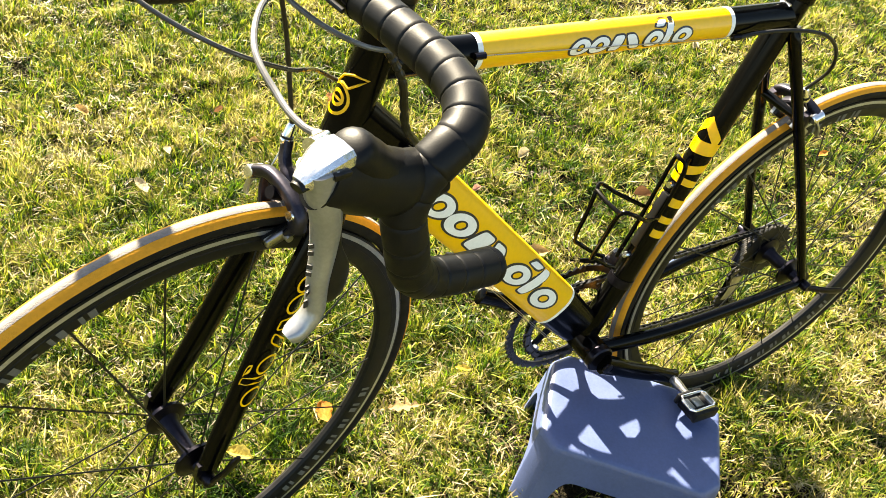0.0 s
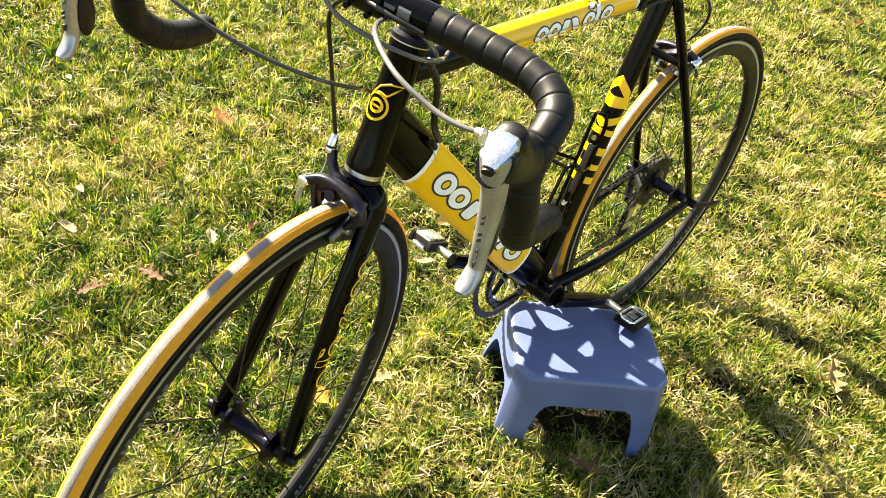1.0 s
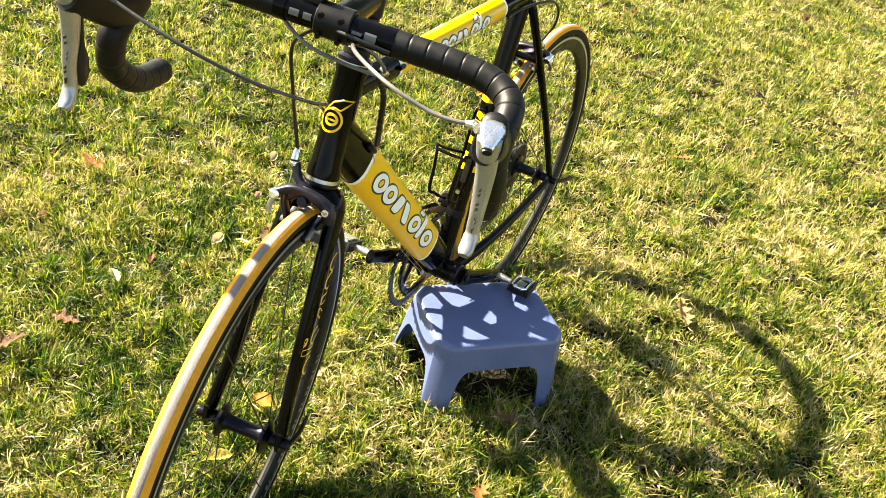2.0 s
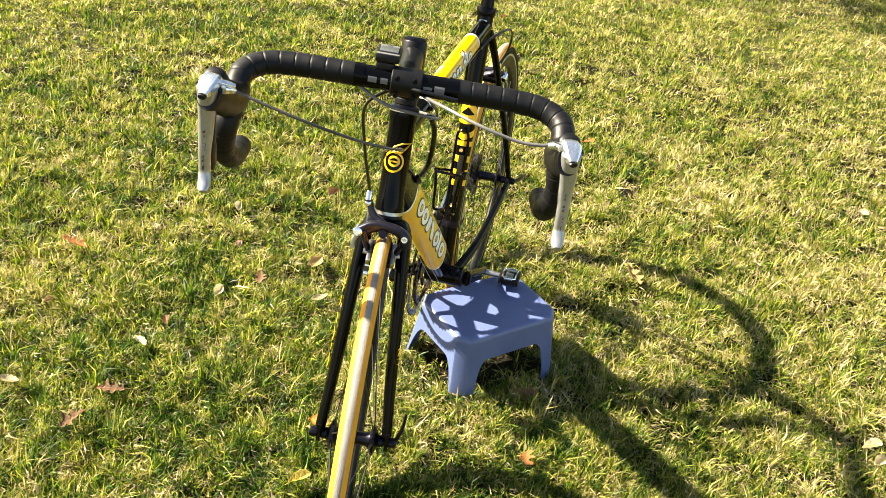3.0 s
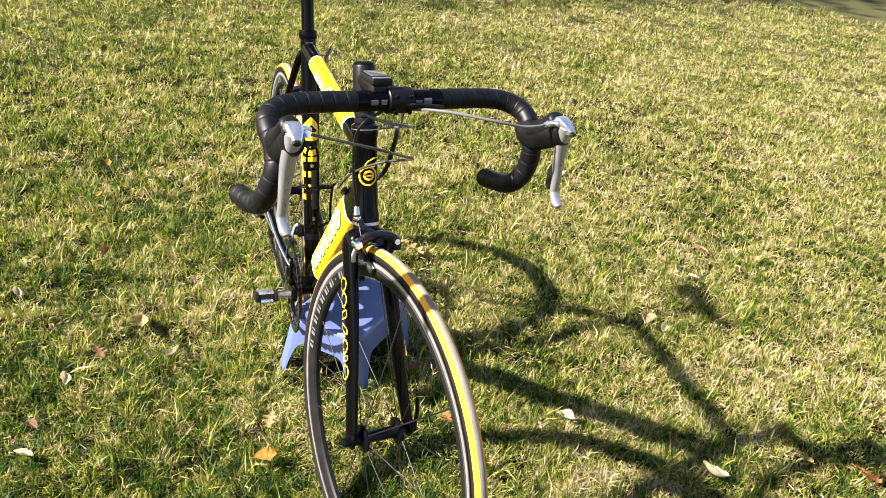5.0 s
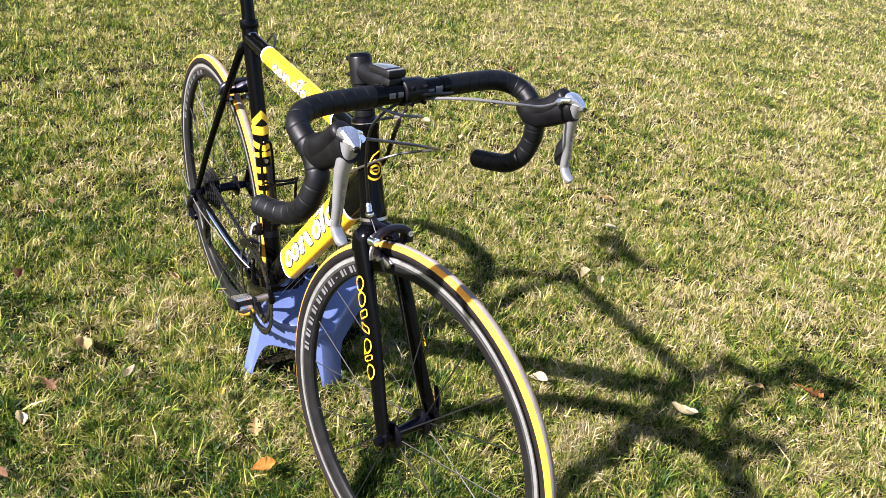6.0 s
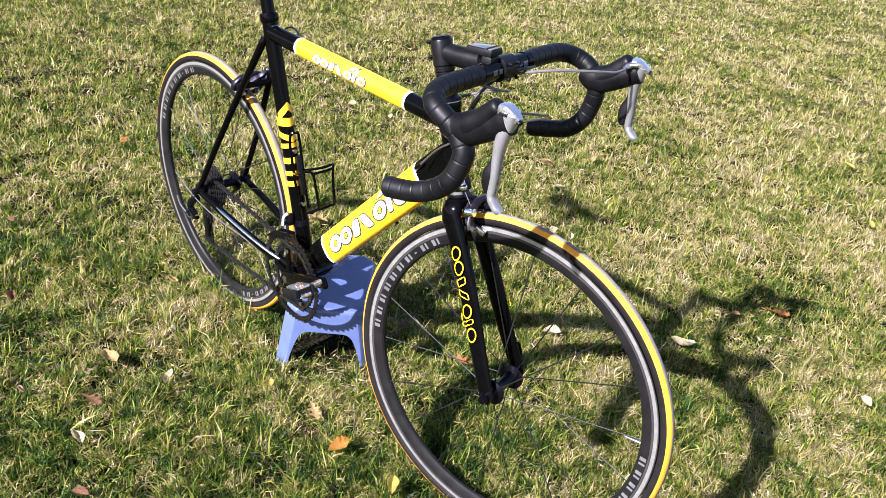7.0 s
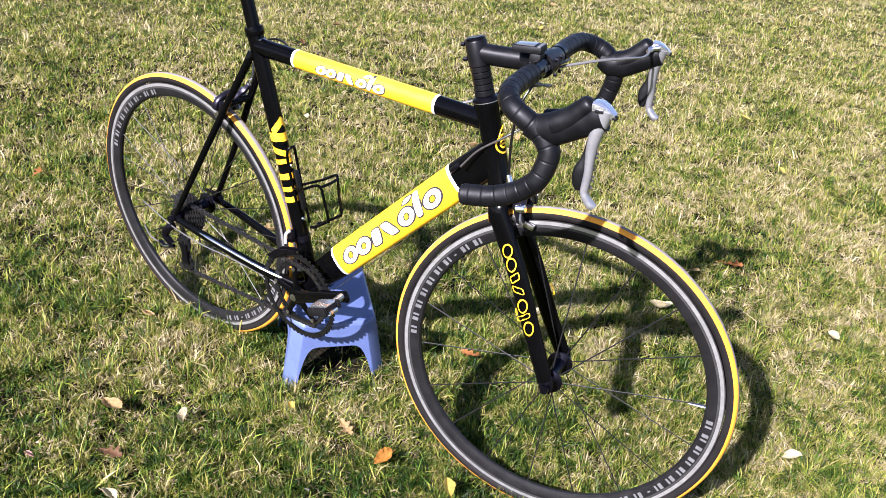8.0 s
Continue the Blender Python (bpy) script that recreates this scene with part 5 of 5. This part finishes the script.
part("band_clamp", tube([BB + ST_DIR * 0.112, BB + ST_DIR * 0.126], 0.0185, 20), DARKMETAL, fd)


def chain_run(bm, pts, width=0.0066):
    """Links as small plates, outer and inner in turn."""
    P = spline(pts, 10)
    L = [0]
    for a, b in zip(P, P[1:]):
        L.append(L[-1] + (b - a).length)
    n = max(1, int(L[-1] / 0.0127))
    at = []
    for k in range(n + 1):
        d = L[-1] * k / n
        i = min(max(j for j in range(len(L)) if L[j] <= d + 1e-9), len(P) - 2)
        t = (d - L[i]) / max(1e-9, L[i + 1] - L[i])
        at.append(P[i].lerp(P[i + 1], t))
    for k in range(n):
        a, b = at[k], at[k + 1]
        d = (b - a).normalized()
        up = d.cross(Vector((0, 1, 0))).normalized()
        w = width / 2 if k % 2 else width / 2 - 0.0012
        for y in (w, -w):
            vs = []
            for e, h in ((a - d * 0.003, -0.0036), (b + d * 0.003, -0.0036), (b + d * 0.003, 0.0036), (a - d * 0.003, 0.0036)):
                vs.append(e + up * h + Vector((0, y, 0)))
            v0 = [bm.verts.new(v + Vector((0, 0.0005, 0))) for v in vs]
            v1 = [bm.verts.new(v - Vector((0, 0.0005, 0))) for v in vs]
            bm.faces.new(v0), bm.faces.new(v1[::-1])
            for i in range(4):
                bm.faces.new((v0[i], v0[(i + 1) % 4], v1[(i + 1) % 4], v1[i]))
        sweep(bm, [a + Vector((0, -width / 2, 0)), a + Vector((0, width / 2, 0))], 0.0024, 6, side=(1, 0, 0))


ch = bmesh.new()
RS, RC = 0.0745, 0.034
top_a = [Vector((RC * math.cos(radians(a)), -0.036, RC * math.sin(radians(a)))) for a in (210, 170, 130, 97)]
top_b = [BB + Vector((RS * math.cos(radians(a)), -0.0415, RS * math.sin(radians(a)))) for a in (97, 60, 20, -20, -60, -90)]
low = [J2 + Vector((0.004, 0.002, -0.020)), J2 + Vector((-0.016, 0.002, -0.008)), lerp(J1, J2, 0.5) + Vector((0.004, 0.002, 0)), J1 + Vector((0.016, 0.002, 0.008)), J1 + Vector((0.002, 0.004, 0.020)), Vector((-0.024, -0.036, -0.030))]
chain_run(ch, top_a + top_b + low)
part("chain", ch, CHAIN, bike, "oily bicycle chain", smooth=0)

# quick releases
def quick(c, steer, y_nut, y_lev, tip):
    q = part("quick_release", lathe([(0.005, y_lev - 0.006), (0.0085, y_lev - 0.004), (0.0085, y_lev + 0.006), (0.006, y_lev + 0.009)], c, seg=18), DARKMETAL, bike, "black quick-release skewer", steer=steer)
    c = Vector(c)
    part("skewer_lever", tube(spline([c + Vector((0, y_lev + 0.006, 0)), lerp(c + Vector((0, y_lev + 0.012, 0)), tip, 0.5), tip], 4), [(0.0055, 0.0035)] * 5 + [(0.0065, 0.003)] * 3 + [(0.004, 0.002)], 10), DARKMETAL, q)
    part("skewer_nut", lathe([(0.0075, y_nut - 0.009), (0.0085, y_nut - 0.006), (0.0085, y_nut + 0.004), (0.006, y_nut + 0.006)], c, seg=12), DARKMETAL, q)


quick(AXLE_F, True, -0.061, 0.062, (0.979, 0.080, 0.046))
quick((0, 0, 0), False, -0.072, 0.072, (-0.076, 0.096, -0.013))
vd = (Vector((1.293, 0, 0.025)) - AXLE_F).normalized()
part("valve", tube([AXLE_F + vd * 0.283, AXLE_F + vd * 0.272, AXLE_F + vd * 0.262, AXLE_F + vd * 0.252, AXLE_F + vd * 0.248], [0.003, 0.003, 0.0028, 0.002, 0.0012], 8), SILVER, bike, steer=True)

# bottle cage on the seat tube
cg0, cg1 = BB + ST_DIR * 0.165 + Vector((0.020, 0, 0.004)), BB + ST_DIR * 0.285 + Vector((0.018, 0, 0.004))
cage = part("bottle_cage", tube(spline([cg0 + Vector((0.004, 0.012, -0.012)), lerp(cg0, cg1, 0.5) + Vector((0.002, 0.012, 0)), cg1 + Vector((0.0, 0.012, 0.03)), cg1 + Vector((0.006, 0, 0.046)), cg1 + Vector((0.0, -0.012, 0.03)), lerp(cg0, cg1, 0.5) + Vector((0.002, -0.012, 0)), cg0 + Vector((0.004, -0.012, -0.012))], 5), 0.0031, 10, side=(1, 0, 0)),
            BLACK, bike, "black wire bottle cage on the seat tube")
for sg in (1, -1):
    part("cage_wire", tube(spline([lerp(cg0, cg1, 0.62) + Vector((0.002, sg * 0.012, 0)), Vector((0.395, sg * 0.030, 0.196)), Vector((0.428, sg * 0.034, 0.216)), Vector((0.441, sg * 0.026, 0.214)), Vector((0.448, sg * 0.022, 0.180)), Vector((0.456, sg * 0.020, 0.140)), Vector((0.446, sg * 0.014, 0.130)), Vector((0.415, sg * 0.012, 0.108)), Vector((0.396, sg * 0.012, 0.098))], 5), 0.0030, 10), BLACK, cage)
part("cage_bridge", tube([(0.441, -0.027, 0.214), (0.446, 0, 0.216), (0.441, 0.027, 0.214)], 0.003, 8, side=(1, 0, 0)), BLACK, cage)
part("cage_foot", tube([(0.396, -0.013, 0.098), (0.402, 0, 0.096), (0.396, 0.013, 0.098)], 0.003, 8, side=(1, 0, 0)), BLACK, cage)
for q in (cg0, cg1):
    part("cage_bolt", tube([q + Vector((-0.006, 0, 0)), q + Vector((0.004, 0, 0.001))], 0.0045, 10), SILVER, cage)
part("pump_clip", block((0.010, 0.013, 0.090), turn=rot("Y", -14), at=BB + ST_DIR * 0.235 + Vector((0.022, 0.004, 0)), bevel=0.003), PLASTIC, cage)

# cycle computer beside the stem, prints on the bar
comp = part("cycle_computer", block((0.050, 0.034, 0.012), turn=rot("Y", -4), at=(0.884, -0.030, 0.6065), bevel=0.004), PLASTIC, bike, "black cycle computer on the stem", steer=True)
part("display", block((0.032, 0.026, 0.0016), turn=rot("Y", -4), at=(0.880, -0.030, 0.6126), bevel=0.0006), GLASSY, comp)
part("computer_bezel", block((0.006, 0.031, 0.0016), turn=rot("Y", -4), at=(0.9035, -0.030, 0.6132), bevel=0.0006), PALE, comp)
part("mount", block((0.020, 0.026, 0.020), at=(0.899, -0.032, 0.5925), bevel=0.005), PLASTIC, comp)
for y, w, h in ((0.030, 0.012, 0.004), (0.046, 0.014, 0.010), (-0.030, 0.010, 0.008), (-0.046, 0.012, 0.008)):
    bm = bmesh.new()
    r = 0.0163
    vs = []
    for k in range(5):
        a = radians(10) + (k / 4 - 0.5) * h / r
        for yy in (y - w / 2, y + w / 2):
            vs.append(bm.verts.new((CLAMP.x + r * math.cos(a), yy, CLAMP.z + r * math.sin(a))))
    for k in range(4):
        bm.faces.new((vs[2 * k], vs[2 * k + 1], vs[2 * k + 3], vs[2 * k + 2]))
    part("bar_print", bm, PALE, bar, smooth=0)


# ---- fallen leaves ----
def leaf_material(name, base):
    m = mat(name, base, 0.6, var=0.35, scale=60, fine=300, bump=0.4, bscale=250)
    nt = m.node_tree
    b, out = nt.nodes["Principled BSDF"], nt.nodes["Material Output"]
    tr, mx = nt.nodes.new("ShaderNodeBsdfTranslucent"), nt.nodes.new("ShaderNodeMixShader")
    tr.inputs["Color"].default_value = (*base, 1)
    mx.inputs["Fac"].default_value = 0.3
    nt.links.new(b.outputs[0], mx.inputs[1]), nt.links.new(tr.outputs[0], mx.inputs[2]), nt.links.new(mx.outputs[0], out.inputs["Surface"])
    return m


def leaf_blade(lobes, curl, fold, seed):
    """A leaf of unit length: halves folded on the midrib, tip and edges curled, a little thick."""
    rng = random.Random(seed)
    bm = bmesh.new()
    n, m = 18, 3
    bow, twist = rng.uniform(-0.3, 0.3), rng.uniform(-1.6, 1.6)
    rows = []
    for i in range(n + 1):
        t = i / n
        half = 0.24 * math.sin(math.pi * t ** 0.85) ** 0.8 + 0.004
        if lobes:
            half = (0.30 * math.sin(math.pi * min(1, t * 1.02) ** 0.7) ** 0.7) * (0.62 + 0.38 * math.cos(2 * math.pi * lobes * t)) + 0.012
        row = []
        for j in range(-m, m + 1):
            u = j / m
            x = t - 0.5 + 0.05 * u * u * (1 - t)
            y = half * u * (1 + rng.uniform(-0.16, 0.16)) + bow * (t - 0.5) ** 2
            roll = curl * (0.5 + 0.9 * t) * half * u * u * (1.6 if u > 0 else 0.5)
            z = fold * abs(half * u) + curl * 0.8 * (t - 0.45) ** 2 + roll + twist * (t - 0.5) * u * half + 0.016 * rng.uniform(-1, 1)
            row.append(bm.verts.new((x, y, z)))
        rows.append(row)
    for a, b in zip(rows, rows[1:]):
        for j in range(2 * m):
            bm.faces.new((a[j], a[j + 1], b[j + 1], b[j]))
    bmesh.ops.solidify(bm, geom=bm.faces[:], thickness=0.008)
    return bm


LEAF = {"tan": (0.46, 0.33, 0.15), "pale": (0.50, 0.44, 0.30), "cream": (0.62, 0.54, 0.34), "yellow": (0.52, 0.43, 0.10), "brown": (0.20, 0.105, 0.05),
        "rust": (0.40, 0.17, 0.05), "orange": (0.52, 0.25, 0.04), "pink": (0.48, 0.30, 0.24)}
WORDS = {"tan": "tan dry leaf curled on the grass", "pale": "pale withered leaf lying on the grass", "cream": "cream dry leaf lying on the grass",
         "yellow": "small yellow leaf lying on the grass", "brown": "brown curled leaf sunk in the grass", "rust": "rust-coloured dry leaf on the grass",
         "orange": "bright orange leaf lying on the grass", "pink": "pinkish dry leaf on the grass"}


def leaves(kind, oak, places):
    rng = random.Random(len(kind) * 7 + len(places))
    m = leaf_material(kind + "_dry_leaf", LEAF[kind])
    for k, (x, y, size) in enumerate(places):
        ob = obj("fallen_leaf", leaf_blade(3.5 if oak else 0, rng.uniform(0.3, 1.2) * (0.3 if oak else 1), rng.uniform(0.15, 0.7) * (0.5 if oak else 1), k * 13 + len(kind)), m, 50)
        part("stalk", tube([(0.48, 0, 0.02), (0.56, 0.015, 0.03), (0.66, 0.02, 0.05)], [0.012, 0.009, 0.007], 6), m, ob)
        z = float(turf(np.array([x]), np.array([y]))[0]) + 0.027
        ob.matrix_basis = pose(x, y, z, rng.uniform(-11, 11), rng.uniform(-11, 11), rng.uniform(0, 360)) @ Matrix.Diagonal((size, size, size, 1))
        tagged(ob, WORDS[kind], "leaf", "fallen leaves")


leaves("tan", True, [(-0.21, 0.445, 0.090), (0.59, -0.12, 0.055)])
leaves("tan", False, [(0.14, -0.38, 0.070), (-0.09, -0.1, 0.045), (0.28, 4.32, 0.05), (-0.06, 1.66, 0.06), (0.15, 5.14, 0.05), (0.9, 1.12, 0.035), (-1.09, 3.78, 0.05), (-1.6, 2.93, 0.04),
                      (0.55, -0.89, 0.03), (0.87, -1.05, 0.04), (-0.15, 1.49, 0.06)])
leaves("pale", False, [(0.29, -0.31, 0.048), (0.68, 0.57, 0.05), (0.82, -0.8, 0.05), (-0.03, -0.68, 0.04), (-0.86, -0.99, 0.05), (0.06, 1.33, 0.05)])
leaves("cream", False, [(0.36, -0.55, 0.045), (1.39, 0.45, 0.045), (-0.82, 1.26, 0.04), (0.35, 1.04, 0.04), (0.91, 0.85, 0.068), (1.33, 1.04, 0.04), (-0.92, 3.33, 0.05), (0.28, 1.04, 0.06),
                        (0.61, -0.62, 0.045), (0.74, -0.9, 0.03), (0.55, -1.28, 0.025), (-1.0, 1.2, 0.04)])
leaves("yellow", False, [(0.46, -0.15, 0.032), (0.87, -0.13, 0.05), (-0.87, 3.24, 0.06), (0.54, 2.63, 0.05), (0.86, 2.12, 0.05), (-0.61, -0.49, 0.04)])
leaves("brown", True, [(0.27, -0.48, 0.055), (0.46, 0.245, 0.065), (0.88, -0.61, 0.06), (0.76, -0.6, 0.06)])
leaves("brown", False, [(-1.63, 2.36, 0.05), (-1.56, 2.02, 0.05), (-0.23, -0.47, 0.05), (0.51, -0.61, 0.04), (-3.13, 0.32, 0.08), (-2.28, -0.35, 0.06), (0.59, -1.01, 0.035), (-0.65, -0.32, 0.03)])
leaves("rust", True, [(0.65, 0.28, 0.06), (0.97, 1.25, 0.075), (0.33, -0.965, 0.07), (-1.06, 0.22, 0.06)])
leaves("orange", False, [(0.72, -0.15, 0.052), (-0.87, -0.46, 0.04)])
leaves("pink", False, [(0.16, -0.59, 0.025)])


# ---- a tree outside the view, whose shade reaches the far lawn ----
def tree(x, y, height, spread):
    root = new("shade_tree")
    root.location = (x, y, 0)
    tagged(root, "broad leafy tree that shades the far lawn", "tree")
    bark = mat("rough_bark", (0.10, 0.075, 0.055), 0.9, var=0.4, scale=8, fine=60, bump=1.0, bscale=60)
    rng = random.Random(5)
    part("trunk", tube(spline([(0, 0, -0.1), (0.05, 0.03, 1.0), (-0.04, 0.06, 2.2), (0.03, 0, height * 0.75)], 4), [0.26 - 0.016 * k for k in range(13)], 14, side=(1, 0, 0)), bark, root)
    tips = []
    for k in range(11):
        a = k * 2.4
        z0 = 1.7 + 0.22 * k
        r = spread * rng.uniform(0.65, 0.95)
        p = [(0, 0, z0), (0.35 * r * math.cos(a), 0.35 * r * math.sin(a), z0 + 0.6), (r * math.cos(a), r * math.sin(a), z0 + rng.uniform(0.9, 2.0))]
        S = spline(p, 5)
        part("limb", tube(S, [0.09 - 0.007 * i for i in range(len(S))], 8, side=(0, 0, 1)), bark, root)
        tips += [S[-1], S[-4], S[-6]]
    lm = leaf_material("green_tree_leaf", (0.07, 0.11, 0.025))
    verts, faces = [], []
    for c in tips + [Vector((0, 0, height))]:
        for _ in range(720):
            d = Vector((rng.gauss(0, 1), rng.gauss(0, 1), rng.gauss(0, 0.75)))
            p = Vector(c) + d * 0.72
            s = rng.uniform(0.07, 0.13)
            u = Vector((rng.gauss(0, 1), rng.gauss(0, 1), rng.gauss(0, 1))).normalized()
            v = u.orthogonal().normalized()
            i = len(verts)
            verts += [p - u * s, p - v * s * 0.5, p + u * s, p + v * s * 0.5]
            faces.append((i, i + 1, i + 2, i + 3))
    me = bpy.data.meshes.new("crown")
    me.from_pydata([tuple(v) for v in verts], [], faces)
    me.materials.append(lm)
    cr = new("crown", me)
    cr.parent = root


tree(-7.8, -2.3, 6.2, 3.2)
tree(-8.9, 1.1, 6.4, 3.4)
